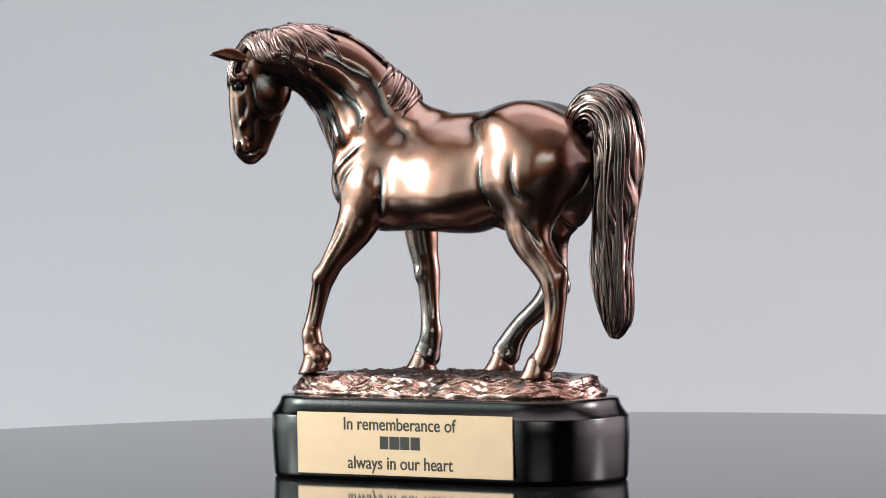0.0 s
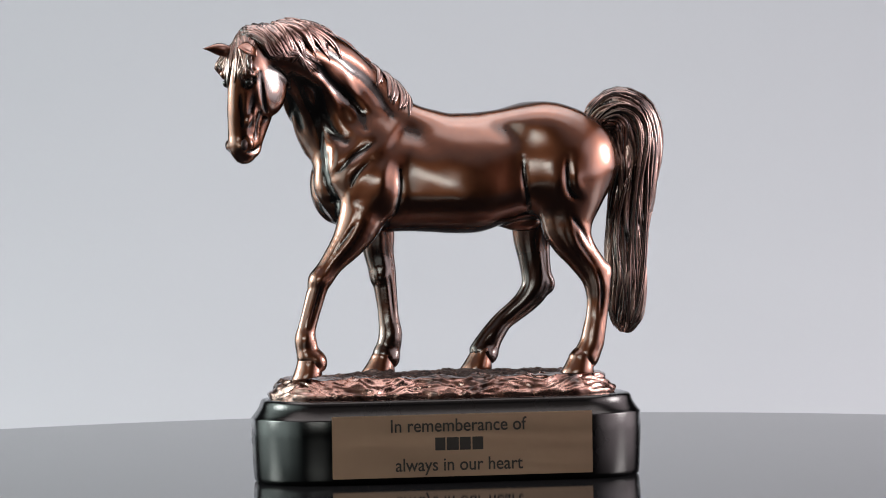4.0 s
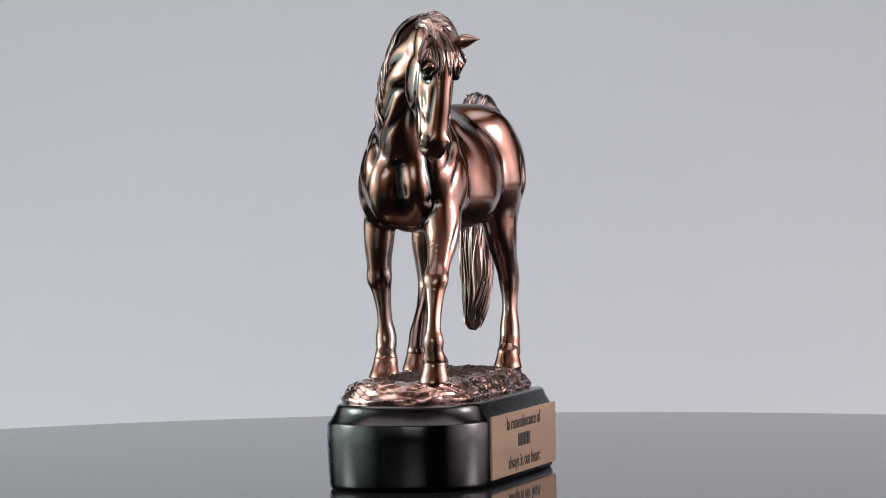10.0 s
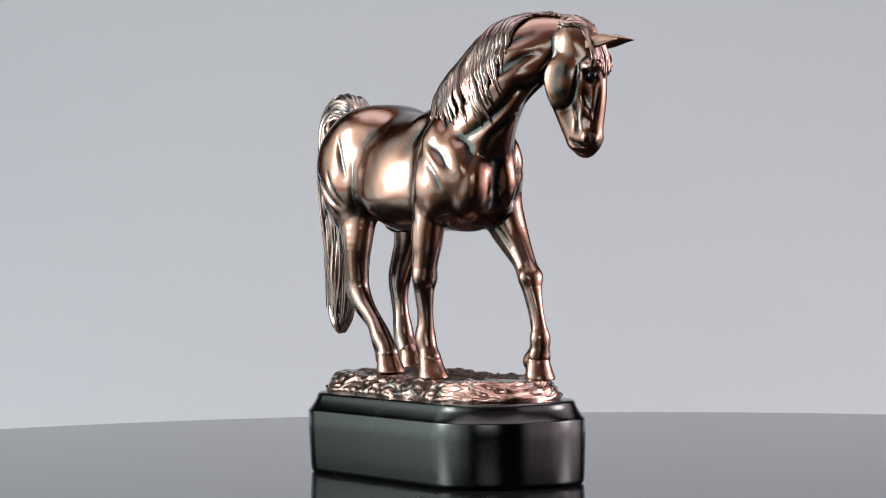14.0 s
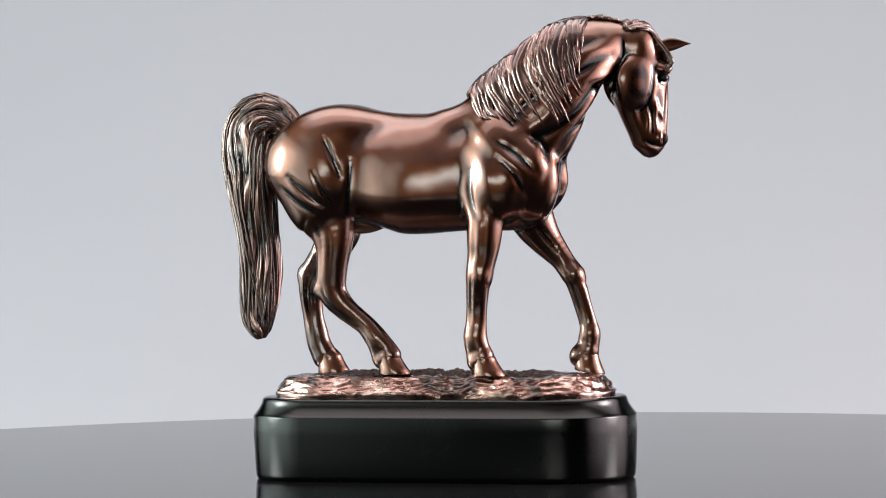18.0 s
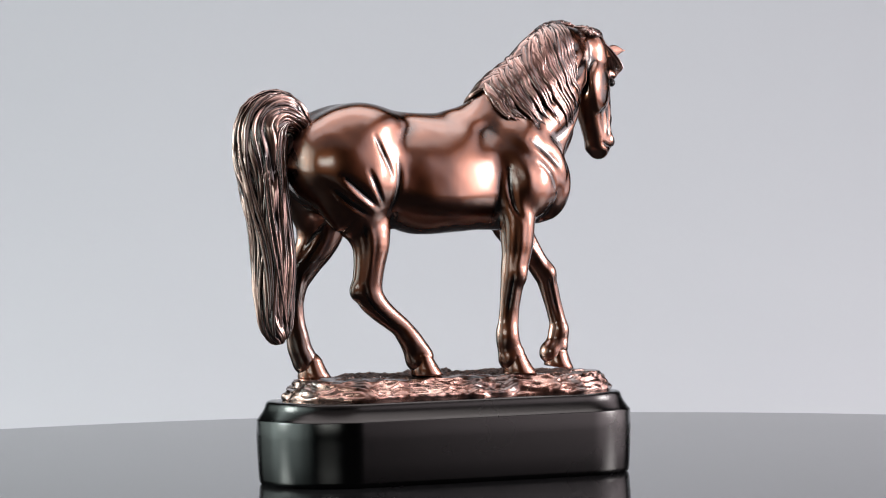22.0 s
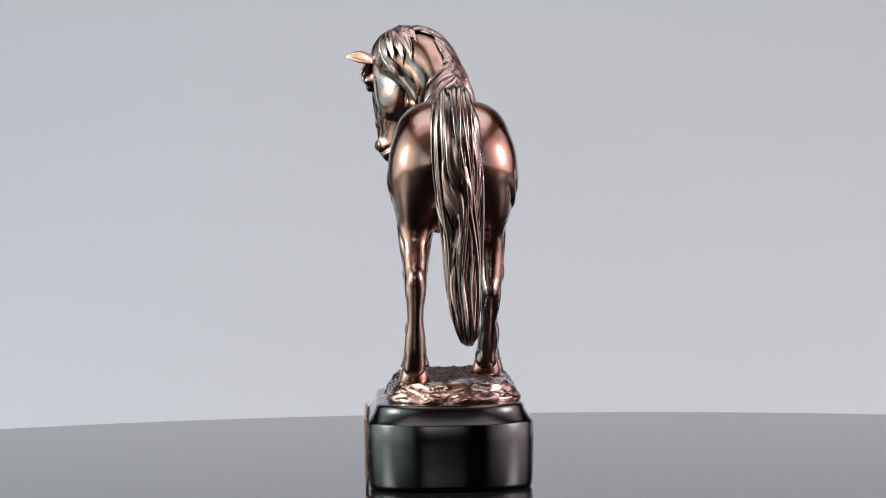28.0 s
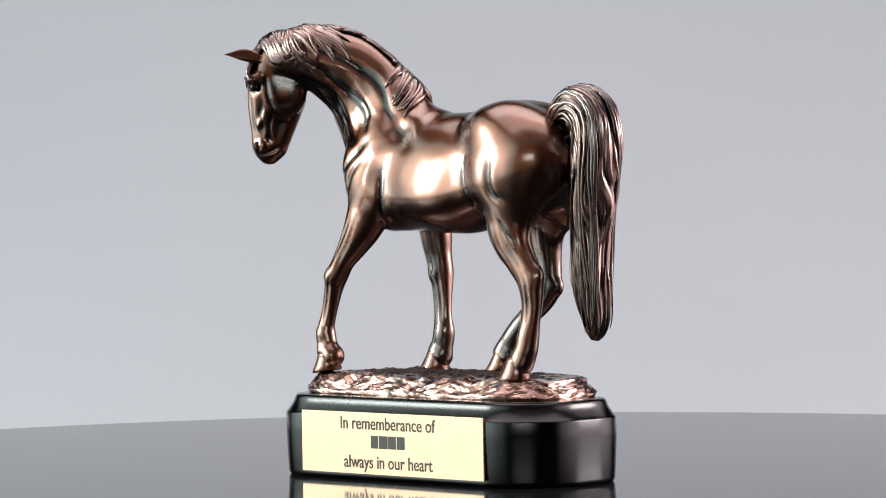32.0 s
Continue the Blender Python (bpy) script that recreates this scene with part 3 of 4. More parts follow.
    for sgn in (-1, 1):
        g.lump(in_head(-10.5 if sgn > 0 else -9.5, sgn * 6.6, 203.5), (12.4 if sgn > 0 else 11.6, 4.4, 14.2), 2.0, ang)
        g.lump(in_head(5.2, sgn * 7.6, 211), (5, 3.2, 3), 2.5, ang)          # brow
        g.lump(in_head(5.6, sgn * 5.2, 174.5), (3.6, 2.8, 3.4), 1.5, ang)      # nostril wing
        g.lump(in_head(2, sgn * 6.2, 191), (8, 1.8, 1.8), 2, ang, -62)         # cheekbone ridge
        g.lump(in_head(-1, sgn * 3.6, 170.6), (4.4, 2.6, 2.2), 1.2, ang)       # lips
    g.lump(in_head(-4.6, 0, 172.2), (3.0, 4.2, 2.6), 2, ang)
    g.tube([(*in_head(-15, 0, 197), 5, 6.5), (*in_head(-10.5, 0, 187), 4.6, 6), (*in_head(-6.2, 0, 177.5), 4.2, 5.2), (*in_head(-4, 0, 173.5), 3.4, 4.6)], 12, 4, lat)
    for sgn in (-1, 1):
        g.lump((-50, MIDY + sgn * 16.5, 160), (8, 5, 12), 9, 0, 24)
    g.soften()
    # creases of the neck, shoulder, flank and thigh
    for h in (-1, 1):
        g.crease([(-25, 160), (-25, 150), (-27, 140), (-31, 134)], 2.0, 1.1, h)
        g.crease([(40, 187), (39, 172), (39.5, 158), (41, 146), (45, 136)], 10.0, 0.45, h)
        g.crease([(39.5, 166), (39.5, 157), (41, 147), (44, 138)], 1.8, 0.9, h)
        g.crease([(50, 168), (53, 154), (57, 142)], 7.0, -0.9, h)
        g.crease([(-25, 189), (-36, 178), (-48, 170), (-58, 168)], 4.0, 0.7, h)
        g.crease([(-20, 181), (-30, 172), (-38, 163)], 4.5, 0.6, h)
        g.crease([(-38, 175), (-48, 168), (-59, 158)], 2.2, 1.2, h)
        g.crease([(-40, 166), (-48, 158), (-53, 148)], 2.0, 0.9, h)
        g.crease([(-31, 168), (-34, 158), (-35, 150)], 3.4, -0.8, h)
        g.crease([(64, 136), (70, 127), (75, 118)], 1.4, 0.8, h)
        g.crease([(22, 183), (31, 181), (39, 177)], 6.0, 1.4, h)
        g.crease([(-20, 182), (-14, 178), (-10, 172)], 6.5, 1.9, h)
        g.crease([(34, 170), (35, 160), (36, 148)], 9.0, 0.5, h)
        g.crease([(-19, 162), (-16, 150), (-14, 140)], 8.0, 0.6, h)
        g.crease([(-48, 134), (-54, 126), (-60, 118)], 1.2, 0.6, h)
    g.crease([(62, 166), (61.5, 156), (63, 148), (68, 144)], 2.4, 1.2, -1)
    g.crease([(66, 160), (66, 152), (70, 147)], 3.0, -0.6, -1)
    g.crease([(72, 158), (62, 149.5), (52, 142)], 1.7, 1.4, 1)
    g.crease([(77, 152), (67, 144), (57, 138)], 1.8, 1.0, 1)
    g.crease([(74, 154), (65, 146), (55, 140)], 1.8, -0.6, 1)
    g.crease([(53, 178), (48.5, 168), (44, 158)], 1.5, 1.2, 1)
    g.crease([(58, 160), (53.5, 151), (49, 143)], 1.5, 1.1, 1)
    g.crease([(-44, 178), (-50, 170), (-55, 161)], 4.5, 0.7, 1)
    # long muscles of the neck, wavy grooves between them
    for sgn in (-1, 1):
        for a0, a1, wide, deep in ((118, 132, 2.6, 2.0), (84, 104, 2.6, 1.7), (100, 118, 2.6, -0.8), (52, 76, 3.0, 1.4), (68, 90, 2.6, -0.6), (140, 150, 2.2, 1.2)):
            g.crease([tuple(g.lay(neck_point(0.12 + 0.13 * i, sgn * (a0 + (a1 - a0) * i / 5 + 5 * math.sin(1.9 * i + a0))), 0.0)) for i in range(6)], wide, deep, n=18)
    # tendons of the cannons, two folds a leg
    for leg, i0, i1 in ((fl, 4, 8), (fr, 4, 8), (hl, 4, 8), (hr, 4, 9)):
        for sgn in (-1, 1):
            g.crease([(x_ + 1.6, y_ + sgn * rb, z_) for x_, y_, z_, ra, rb in leg[i0:i1]], 1.0, 0.7)
            g.crease([(x_ - 2.2, y_ + sgn * rb * 0.9, z_) for x_, y_, z_, ra, rb in leg[i0:i1]], 1.0, 0.3)
            g.crease([(x_ + 2.8, y_ + sgn * rb, z_) for x_, y_, z_, ra, rb in leg[1:5]], 1.5, 0.45)
            g.crease([(x_ - 2.4, y_ + sgn * rb, z_) for x_, y_, z_, ra, rb in leg[1:5]], 1.3, 0.3)
    # slight unevenness of the hand-modelled form
    s, x, y, z = g.window((-134, -58, 50), (120, 40, 246))
    g.d[s] += (0.06 * np.sin(x / 4.3 + 1.1 * np.sin(z / 6.1)) * np.sin(z / 5.2 + y / 6.6) + 0.03 * np.sin(x / 2.3 + y / 3.1) * np.sin(z / 2.6 - x / 7)).astype(np.float32)
    g.crease([(-62, 4, 178), (-66.5, 4, 166), (-67, 4, 152), (-62, 4, 136)], 3.4, 1.9)
    g.crease([(-66, 2, 172), (-73, -3, 185), (-80, -9, 197), (-86, -14, 205)], 3.0, 1.6)
    for sgn in (-1, 1):
        g.crease([(-58, MIDY + sgn * 11, 176), (-62, MIDY + sgn * 13.5, 163), (-60, MIDY + sgn * 14.5, 152), (-53, MIDY + sgn * 14, 138)], 3.0, 1.3)
        g.crease([(-64, MIDY + sgn * 3, 150), (-61, MIDY + sgn * 9, 146), (-55, MIDY + sgn * 15, 145)], 2.2, 1.4)
        g.crease([(-62, MIDY + sgn * 9, 168), (-64.5, MIDY + sgn * 8, 158), (-63, MIDY + sgn * 8, 151)], 3.2, -0.4)
        g.crease([(-52, MIDY + sgn * 20, 158), (-51, MIDY + sgn * 21, 148), (-50, MIDY + sgn * 19, 140)], 2.6, -1.0)
    for x_, y_, z_ in ((-73.6, -14.4, 100.2), (-32.6, 26, 100)):
        g.crease([(x_ + 1.5, y_ - 5, z_ + 1), (x_, y_, z_), (x_ + 1.5, y_ + 5, z_ + 1)], 1.4, 0.35)
        g.crease([(x_ + 2.5, y_ - 5, z_ + 10), (x_ + 2.2, y_, z_ + 10.5), (x_ + 2.5, y_ + 5, z_ + 10)], 1.8, 0.4)
    # face: flat nose bridge, cheek rim, veins, nostril, mouth and eyelids

    def on_head(*rows):
        return [tuple(g.lay(in_head(*q), 0.0)) for q in rows]

    for k in (-1, 1):
        g.crease(on_head((9, k * 5, 202), (8, k * 5.2, 191), (7, k * 4.8, 181)), 1.4, 1.0)
        g.crease(on_head((3.0, k * 9.5, 200), (3.6, k * 8.2, 190), (4.2, k * 7, 182)), 2.6, 1.1)
        g.crease(on_head((-4, k * 8, 194), (-1, k * 7.2, 186), (0, k * 6, 178)), 1.3, 1.2)
        g.crease(on_head((-12, k * 9.5, 189.5), (-6, k * 9.5, 191.5), (-2.5, k * 10, 199), (-1.5, k * 11, 211)), 1.2, 1.6)
        g.crease(on_head((-14, k * 9, 187.5), (-20, k * 9, 193), (-22.5, k * 8, 204)), 1.3, 0.9)
        g.crease(on_head((0, k * 8, 197), (1.6, k * 7.6, 190), (0.4, k * 7, 184), (2.4, k * 6.6, 179)), 0.8, -0.7)
        g.crease(on_head((-3, k * 8, 189), (-2, k * 7.4, 184), (-3, k * 6.4, 178)), 0.8, -0.6)
        g.crease(on_head((7.6, k * 6.2, 177.4), (6.9, k * 7.4, 174.0), (5.2, k * 7.4, 173.2)), 1.7, 2.8)
        g.crease(on_head((4.4, k * 7, 178.5), (3.2, k * 7.2, 174.6), (4.4, k * 7, 171.8)), 1.0, -0.9)
        g.crease(on_head((6, k * 6, 170.6), (1, k * 6, 171.4), (-4.4, k * 5.4, 173.8)), 0.9, 1.5)
        g.crease(on_head((1.6, k * 10, 209.4), (5.0, k * 9.4, 210.2), (8.6, k * 7.4, 208)), 1.2, -0.9)
        g.crease(on_head((2.2, k * 10, 207.6), (5.4, k * 9.4, 204.0), (8.5, k * 7.4, 204)), 1.4, 1.3)
    # seams of coronet and leg tendons
    g.crease([(-79, -20, 67.2), (-80.5, -14.8, 66.4), (-79, -9, 67.2)], 0.8, 0.5)
    return g


def hoof(top, bottom, rt, rb, tilt):
    """A hoof from coronet to sole: centres, half sizes (along, across) and the tilt of the sole in degrees."""
    top, bottom = np.array(top, float), np.array(bottom, float)
    rings = [(-0.3, 0.58, 0.0), (-0.16, 0.74, 0.0), (-0.02, 0.855, 0.0), (0.08, 0.9, 0.05), (0.14, 0.885, 0.1), (0.2, 0.88, 0.18), (0.35, 0.9, 0.35), (0.65, 0.96, 0.65), (0.93, 1.04, 0.95), (1.0, 1.01, 1.0), (1.0, 0.4, 1.0)]
    m, verts, faces = 28, [], []
    for t, grow, lean in rings:
        c = top + (bottom - top) * t
        rx, ry = [(p + (q - p) * max(t, 0)) * grow for p, q in zip(rt, rb)]
        for j in range(m):
            an = 2 * math.pi * j / m
            dx, dy = rx * math.cos(an), ry * math.sin(an)
            dx *= 1.0 if dx < 0 else 0.94
            verts.append((c[0] + dx, c[1] + dy, c[2] + dx * math.tan(radians(tilt * lean))))
    for i in range(len(rings) - 1):
        for j in range(m):
            k = (j + 1) % m
            faces.append((i * m + k, i * m + j, (i + 1) * m + j, (i + 1) * m + k))
    faces.append(tuple(range((len(rings) - 1) * m + m - 1, (len(rings) - 1) * m - 1, -1)))
    return verts, faces


HOOVES = [((-72.4, -14.8, 63.6), (-74.4, -14.8, 54.2), (7.7, 6.7), (8.0, 7.6), 9), ((-28.4, 23.8, 64.2), (-31.8, 23.6, 53.8), (7.2, 6.6), (9.1, 7.9), 0),
          ((70.0, -16.4, 63.6), (67.2, -16.6, 53.4), (7.6, 6.5), (9.0, 7.5), 0), ((24.0, 21.2, 65.6), (20.2, 21.0, 54.8), (6.9, 6.5), (8.6, 7.5), 0)]


def ear(sgn):
    """A pricked ear, hollow outside."""
    a, b_ = in_head(0, sgn * 7.5 + 0.6, 221), in_head(19.6, sgn * 12.2 + 1.7, 223.8)
    verts, faces = [], []
    n, m = 14, 12
    out = (sgn * LEFT * 0.9 + np.array((0, 0, 0.15)))
    axis = (b_ - a) / np.linalg.norm(b_ - a)
    out = out - axis * (out @ axis)
    out /= np.linalg.norm(out)
    up = np.cross(axis, out)
    for i in range(n):
        t = i / (n - 1)
        w = 3.5 * (0.6 + 0.58 * math.sin(math.pi * min(1, t * 1.1 + 0.04))) * (1 - t ** 4.2) + 0.15
        c = a + (b_ - a) * t + np.array((0, 0, 1.2 * math.sin(math.pi * t)))
        for j in range(m):
            an = 2 * math.pi * j / m
            o = math.cos(an)
            o = o * 0.75 if o < 0 else (0.35 * o - 0.4 * math.exp(-(math.sin(an) / 0.55) ** 2) * (0.3 + 0.7 * math.sin(math.pi * t)))
            verts.append(c + w * (o * out + 0.82 * math.sin(an) * up))
    for i in range(n - 1):
        for j in range(m):
            k = (j + 1) % m
            faces.append((i * m + j, i * m + k, (i + 1) * m + k, (i + 1) * m + j))
    faces.append(tuple(range(m)))
    faces.append(tuple(range((n - 1) * m + m - 1, (n - 1) * m - 1, -1)))
    return verts, faces


def lock(path, r, wide=2.0, face=None, m=14, blunt=0.1, comb=4):
    """One cast lock of hair: a flat tapered tress along path, combed into ridges. face: the outward way at each point.
    Returns vertices, faces and how far each vertex is rubbed."""
    path = np.asarray(path)
    n = len(path)
    verts, faces, rub = [], [], []
    tan = np.gradient(path, axis=0)
    if face is None:
        face = [SKIN[0].sample(p)[1] for p in path]
    for i in range(n):
        t = i / (n - 1)
        w = r * (0.72 + 0.28 * t / 0.35) if t < 0.35 else r * (blunt + (1 - blunt) * math.cos(0.5 * math.pi * (t - 0.35) / 0.65) ** 0.8)
        v = tan[i] / (np.linalg.norm(tan[i]) + 1e-9)
        s = np.cross(v, face[i])
        s /= np.linalg.norm(s) + 1e-9
        q = np.cross(s, v)
        for j in range(m):
            an = 2 * math.pi * (j + 0.5) / m
            ridge = math.cos(comb * an + 2.2 * t)
            grow = 1 + 0.17 * ridge
            verts.append(path[i] + w * (wide * grow ** 0.3 * math.cos(an) * s + grow * math.sin(an) * q))
            rub.append(0.36 + 0.2 * ridge + 0.16 * noise.noise(Vector(path[i]) * 0.35 + Vector((j, 0, 0)) * 0.4))
    for i in range(n - 1):
        for j in range(m):
            k = (j + 1) % m
            faces.append((i * m + k, i * m + j, (i + 1) * m + j, (i + 1) * m + k))
    faces.append(tuple(range(m)))
    faces.append(tuple(reversed(range((n - 1) * m, n * m))))
    return verts, faces, rub


TAIL = [(80, 4.5, 182.5, 5.4, 6.5), (86.5, 4.6, 188.2, 8.8, 9), (94.5, 4.8, 190.2, 12.8, 10.6), (103, 5.4, 185, 14, 11.9), (105.6, 5.9, 172.5, 13.6, 12.6), (104.4, 6.5, 159, 12.6, 12.6), (102.4, 7.1, 144.2, 11.6, 12), (100.4, 7.6, 129.5, 10.6, 11.2), (99.4, 7.9, 114.7, 10.8, 10.1),
        (99.6, 8.2, 99.9, 10.4, 8.6), (99.8, 9.4, 86, 9.2, 7.0), (98.8, 10.2, 77.5, 6.6, 5.2), (97.8, 10.6, 73.0, 2.6, 2.2)]


def tail_locks(rng):
    core = spline(TAIL, 60) * (1, 1, 1, 0.95, 0.88)
    out = []
    for c in range(30):
        base_a = rng.uniform(0, 2 * math.pi)
        base_s = rng.choice((rng.uniform(0.0, 0.06), rng.uniform(0.0, 0.06), rng.uniform(0.08, 0.6)))
        end_s = rng.uniform(0.93, 0.985) if rng.random() < 0.5 else min(0.97, base_s + rng.uniform(0.3, 0.7))
        drift, wave, ph, rise = rng.uniform(-0.8, 0.8), rng.uniform(0.1, 0.3), rng.uniform(0, 6.3), rng.uniform(-0.6, 1.0)
        for i in range(rng.randint(2, 3)):
            a0, s0, s1 = base_a + rng.uniform(-0.24, 0.24), max(0, base_s + rng.uniform(-0.03, 0.03)), min(1, end_s + rng.uniform(-0.05, 0.02))
            own, lift0 = rng.uniform(0, 6.3), rise + rng.uniform(-0.5, 0.5)
            n = max(12, int(36 * (s1 - s0)))
            path, face = [], []
            for k in range(n):
                t = k / (n - 1)
                s = s0 + (s1 - s0) * t
                f = s * 59
                j = min(int(f), 58)
                q = core[j] + (core[j + 1] - core[j]) * (f - j)
                v = core[min(j + 2, 59)][:3] - core[max(j - 1, 0)][:3]
                v = v / np.linalg.norm(v)
                lat_ = np.array((0, 1.0, 0))
                nor = np.cross(v, lat_)
                nor /= np.linalg.norm(nor)
                a = a0 + (base_a - a0) * 0.75 * t * t + drift * t + wave * math.sin(ph + 10 * s) + 0.03 * math.sin(own + 16 * s)
                lift = lift0 + 0.7 * math.sin(ph * 2 + 8 * s)
                path.append(q[:3] + (q[3] + lift) * math.cos(a) * nor + (q[4] + lift) * math.sin(a) * lat_)
                face.append(math.cos(a) * nor + math.sin(a) * lat_)
            out.append(lock(path, rng.uniform(0.5, 0.95), rng.uniform(1.0, 2.0), face, 14, 0.2, 3))
    return out


def tail_body():
    """The tail as one carved form: wavy locks with sharp valleys between them."""
    core, n, m = spline(TAIL, 220) * (1, 1, 1, 0.95, 0.88), 220, 220
    verts, faces, rub = [], [], []
    for i in range(n):
        s = i / (n - 1)
        q = core[i]
        v = core[min(i + 2, n - 1)][:3] - core[max(i - 2, 0)][:3]
        v = v / np.linalg.norm(v)
        lat_ = np.array((0, 1.0, 0))
        nor = np.cross(v, lat_)
        nor /= np.linalg.norm(nor)
        size = min(1.0, min(q[3], q[4]) / 8)
        for j in range(m):
            a = 2 * math.pi * j / m
            w = a + 0.22 * math.sin(9 * s + 1.7 * math.sin(a)) + 0.12 * math.sin(21 * s + 2 * a)
            p = Vector((math.cos(w), math.sin(w), 0))
            v1 = abs(noise.noise(p * 1.5 + Vector((3, 1, s * 3.4))))
            v2 = abs(noise.noise(p * 3.3 + Vector((9, 4, s * 5.0))))
            v3 = abs(noise.noise(p * 9.0 + Vector((1, 7, s * 7.0))))
            d = (3.2 * min(v1, 0.55) + 2.9 * min(v2, 0.5) + 1.2 * v3 - 1.5) * size
            rub.append(min(1, max(0, 1.3 * min(v2, v1 * 1.6) + 1.0 * v3)))
            verts.append(q[:3] + (q[3] + d) * math.cos(a) * nor + (q[4] + d) * math.sin(a) * lat_)
    for i in range(n - 1):
        for j in range(m):
            k = (j + 1) % m
            faces.append((i * m + k, i * m + j, (i + 1) * m + j, (i + 1) * m + k))
    faces += [tuple(range(m)), tuple(reversed(range((n - 1) * m, n * m)))]
    return verts, faces, rub


def on_neck(s, ang, lift):
    return SKIN[0].lay(neck_point(s, ang, lift), lift)


SKIN = []


def mane_locks(rng):
    out = []

    def clump(count, spread, s0, s1, a0, a1, lift, bend=1.0, size=(0.7, 1.15), n=15):
        """A lock of several strands that run together towards one tip."""
        ph, wave = rng.uniform(0, 6.3), rng.uniform(0.002, 0.007)
        for i in range(count):
            ds, da, up, late = rng.uniform(-spread, spread), rng.uniform(-7, 7), rng.uniform(-0.6, 0.6), rng.uniform(-0.1, 0.06)
            path = []
            for t in np.linspace(0, 1 + late, n):
                m = t ** bend
                s = s0 + ds * (1 - 0.85 * t) + (s1 - s0) * m + wave * math.sin(ph + 8 * t)
                path.append(on_neck(min(1, max(0, s)), a0 + da * (1 - 0.8 * t) + (a1 - a0) * t, max(0.3, (lift + up) * (1 - 0.55 * t) + 0.7 * math.sin(math.pi * min(t, 1)))))
            out.append(lock(path, rng.uniform(*size), rng.uniform(1.3, 2.6)))

    # long fall on the horse's right, hanging down
    for c in range(66):
        s0 = rng.uniform(0.22, 0.76)
        full = 66 + 60 * min(1, max(0, (s0 - 0.22) / 0.3))
        a1 = full * rng.uniform(0.5, 1.04)
        slip = 0.24 * a1 / 110 + rng.uniform(-0.03, 0.03)
        clump(rng.randint(2, 3), 0.03, s0, s0 - slip, rng.uniform(-24, 14), a1, rng.uniform(0.2, 2.0))
    # fall on the left behind the ear, swept back
    for c in range(34):
        s0 = rng.uniform(0.78, 1.0)
        a1 = -rng.uniform(62, 124) * (0.62 + 0.38 * (s0 - 0.78) / 0.22)
        clump(rng.randint(2, 3), 0.03, s0, s0 - rng.uniform(0.10, 0.30), rng.uniform(-30, 2), a1, rng.uniform(0.3, 2.0), 1.3)
    for c in range(30):
        f0, st = rng.uniform(-13, 0), rng.uniform(0, 1)
        tip = (0.86 - 0.26 * rng.random(), -88 - 36 * st)
        for i in range(2):
            lift = rng.uniform(0.4, 1.8)
            f1 = f0 + rng.uniform(-1.6, 1.6)
            ctrl = [in_head(f1, rng.uniform(-2, 4), 228.7 + 0.5 * lift), in_head(f1 - 3, 7.5, 225.5 + 0.7 * lift), in_head(f1 - 7, 11 + lift * 0.5, 222 - 3 * st),
                    on_neck(0.93 - 0.1 * st + rng.uniform(-0.02, 0.02), -78 - 22 * st, lift), on_neck(tip[0] + rng.uniform(-0.01, 0.01), tip[1], 0.6)]
            out.append(lock([SKIN[0].lay(q, lift * (1 - 0.6 * k / 13) + 0.2, True) for k, q in enumerate(spline(ctrl, 14))], rng.uniform(0.7, 1.15), rng.uniform(1.4, 2.6)))
    # tuft over the withers on the left
    for c in range(24):
        s0 = rng.uniform(0.22, 0.44)
        clump(2, 0.03, s0, s0 - rng.uniform(0.12, 0.2), 8, -rng.uniform(22, 56), rng.uniform(0.4, 1.6))
    # ridge of the crest
    for c in range(26):
        s0 = rng.uniform(0.3, 1.0)
        clump(2, 0.03, s0, s0 - rng.uniform(0.1, 0.16), rng.uniform(-20, -6), rng.uniform(-12, 2), rng.uniform(0.3, 1.6))
    # forelock parted over the brow
    for c in range(34):
        sd0, sd1 = rng.uniform(-4, 4), rng.choice((-1, 1)) * rng.uniform(1, 11)
        drop = rng.uniform(203, 211.5) if abs(sd1) < 6 else rng.uniform(204, 213)
        bow = rng.uniform(0.5, 1.35)
        for i in range(3):
            e = rng.uniform(-1.3, 1.3)
            ctrl = [(-11, sd0 + e, 229.8), (-3, sd0 * 1.1 + e, 229.8), (3.5, (sd0 + sd1) * 0.6 + e, 224), (7.6, sd1 * bow + e * 0.6, 214.5), (8.6 - 0.035 * sd1 * sd1, sd1 * 0.9 + e * 0.2, drop + rng.uniform(-1, 1))]
            lift = rng.uniform(0.4, 1.6)
            path = [SKIN[0].lay(q, lift * (1 - 0.5 * k / 13), True) for k, q in enumerate(spline([in_head(*q) for q in ctrl], 14))]
            out.append(lock(path, rng.uniform(0.5, 0.95), rng.uniform(1.1, 1.9)))
    return out


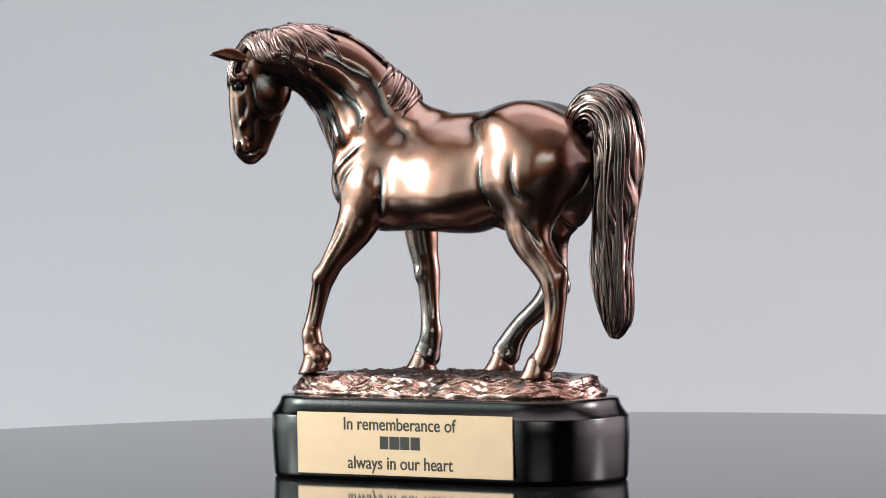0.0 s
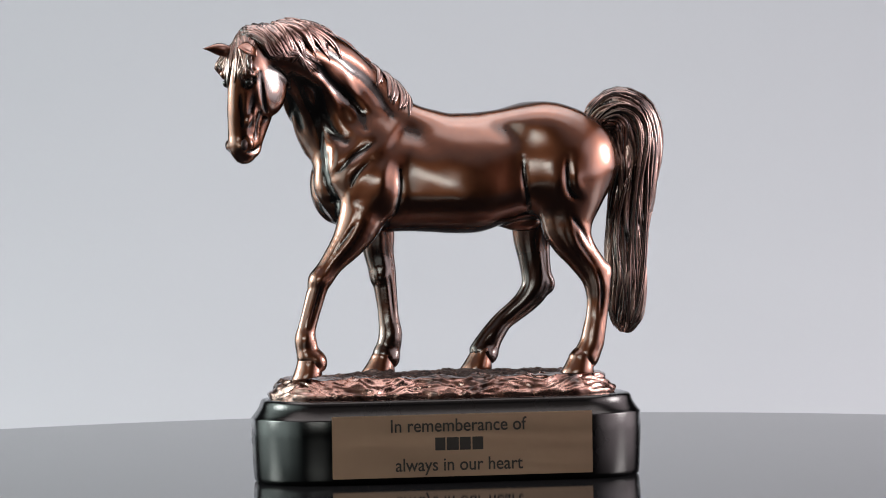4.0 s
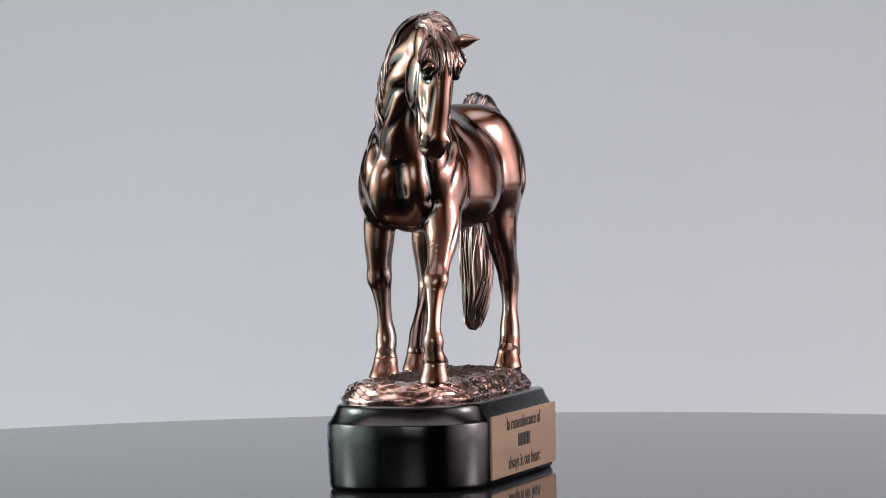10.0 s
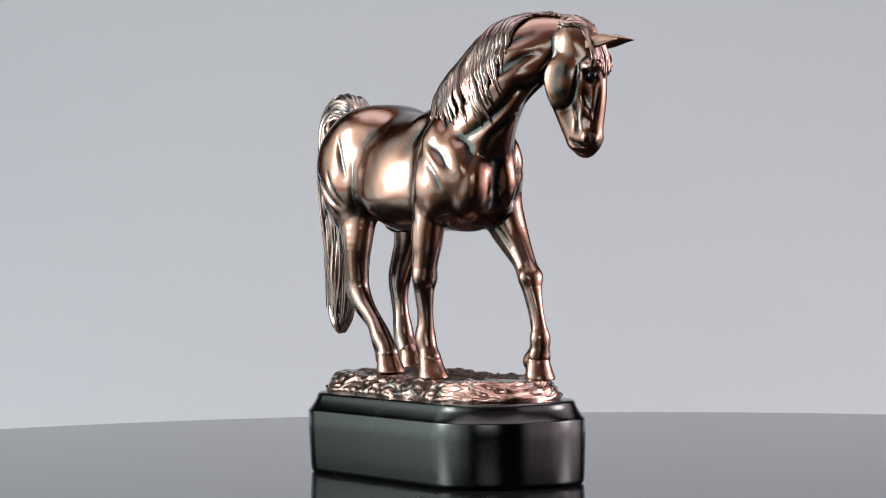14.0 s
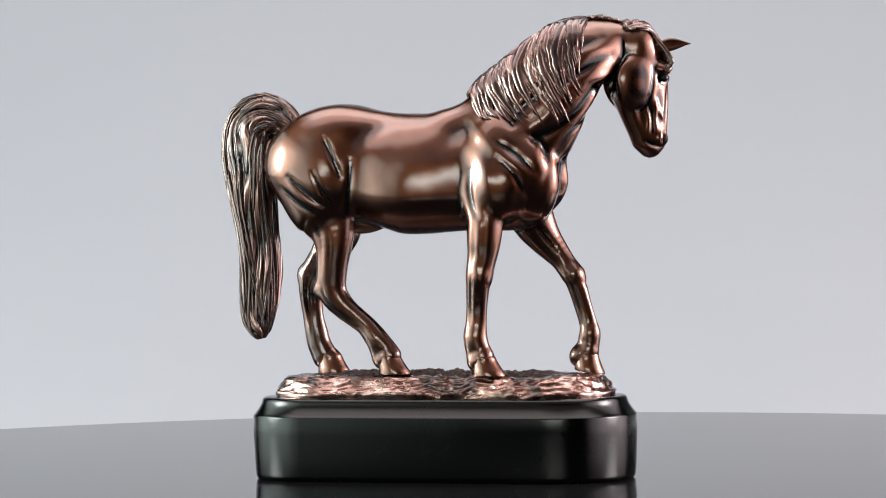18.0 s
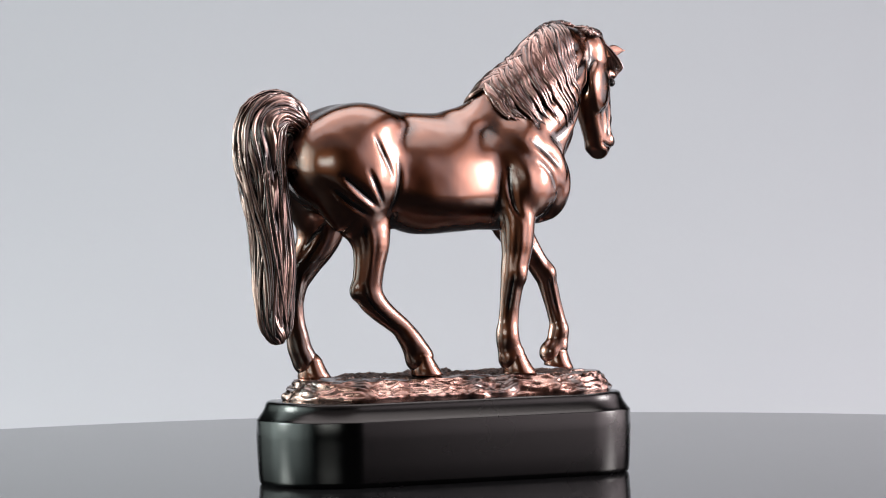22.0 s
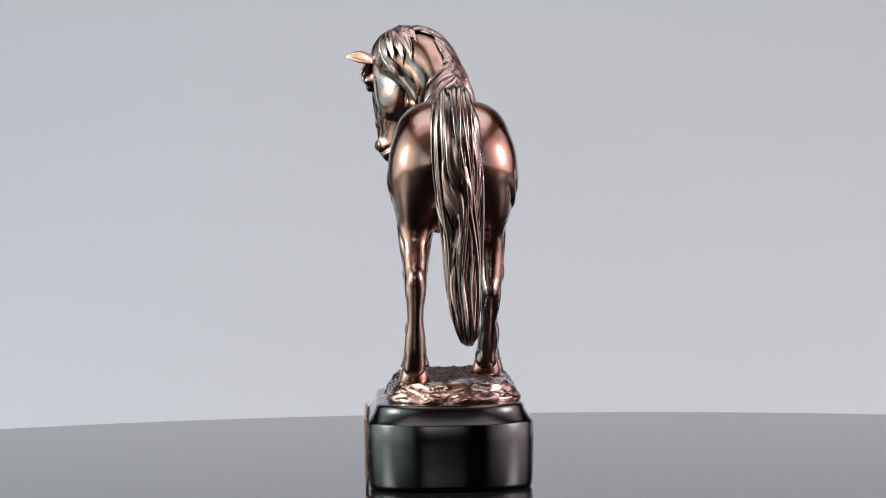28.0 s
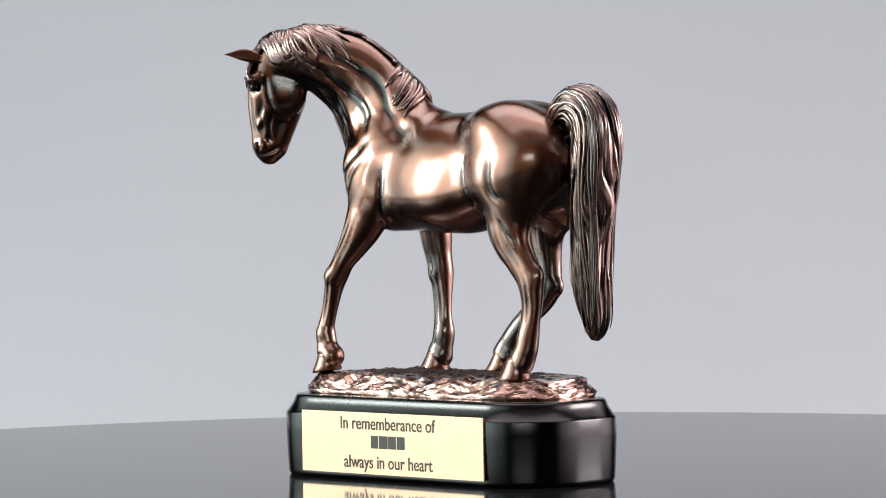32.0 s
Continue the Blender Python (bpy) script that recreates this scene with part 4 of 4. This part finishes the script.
def skin_tone_mask(verts):
    """1 for the full bronze colour, 0 for the dark one: black patina in grooves, darker inner sides of the legs."""
    proud = SKIN[0].relief(verts, 3)
    groove = np.clip((proud + 0.22) / 0.26, 0, 1)
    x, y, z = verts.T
    # legs get darker towards the midline and downwards, by a set share each
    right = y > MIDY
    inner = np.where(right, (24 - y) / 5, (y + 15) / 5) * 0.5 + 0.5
    leg_share = np.where(right, 0.85, np.where(x > 0, 0.7, 0.25))
    inner_dark = np.clip(inner, 0, 1) * leg_share * np.clip((128 - z) / 14, 0, 1)
    return groove * groove * (3 - 2 * groove) * (1 - inner_dark)


def horse():
    rng = random.Random(7)
    SKIN.append(horse_solid())
    verts, quads = SKIN[0].surface()
    vs, fs, idx, rubs = [verts], [quads.tolist()], [np.zeros(len(quads), int)], [skin_tone_mask(verts)]
    count = len(verts)

    def more(v, f, mat, rub=None):
        nonlocal count
        vs.append(np.asarray(v))
        fs.append([[i + count for i in q] for q in f])
        idx.append(np.full(len(f), mat))
        rubs.append(np.ones(len(v)) if rub is None else np.asarray(rub))
        count += len(v)

    for sgn in (-1, 1):
        more(*ear(sgn), 0)
        bm = bmesh.new()
        bmesh.ops.create_uvsphere(bm, u_segments=16, v_segments=10, radius=1.0)
        for centre, size, mat in (((5.3, sgn * 8.0, 206.2), (2.3, 2.0, 2.2), 3), ((6.6, sgn * 5.6, 174.6), (2.2, 1.5, 2.9), 2)):
            more([in_head(centre[0] + v.co.x * size[0], centre[1] + v.co.y * size[1], centre[2] + v.co.z * size[2]) for v in bm.verts], [[v.index for v in f.verts] for f in bm.faces], mat)
        bm.free()
    for row in HOOVES:
        more(*hoof(*row), 0)
    tail_v, tail_f, tail_rub = tail_body()
    more(tail_v, tail_f, 4, tail_rub)
    for v, f, rub in tail_locks(rng):
        more(v, f, 4, rub)
    for v, f, rub in mane_locks(rng):
        more(v, f, 1, rub)
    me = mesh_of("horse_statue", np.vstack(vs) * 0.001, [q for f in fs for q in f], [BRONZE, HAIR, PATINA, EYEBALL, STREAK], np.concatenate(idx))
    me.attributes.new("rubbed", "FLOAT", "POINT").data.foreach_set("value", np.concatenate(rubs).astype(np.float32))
    part("horse_statue", me, TROPHY, "walking horse in rubbed copper bronze with dark patina, head turned")


horse()


def motions():
    rows = [(t, pose(0, 0, 0, 0, 0, TURN * (t - FACING))) for t in range(0, 33)]
    walk(TROPHY, rows)
    walk(TABLE, rows)


motions()
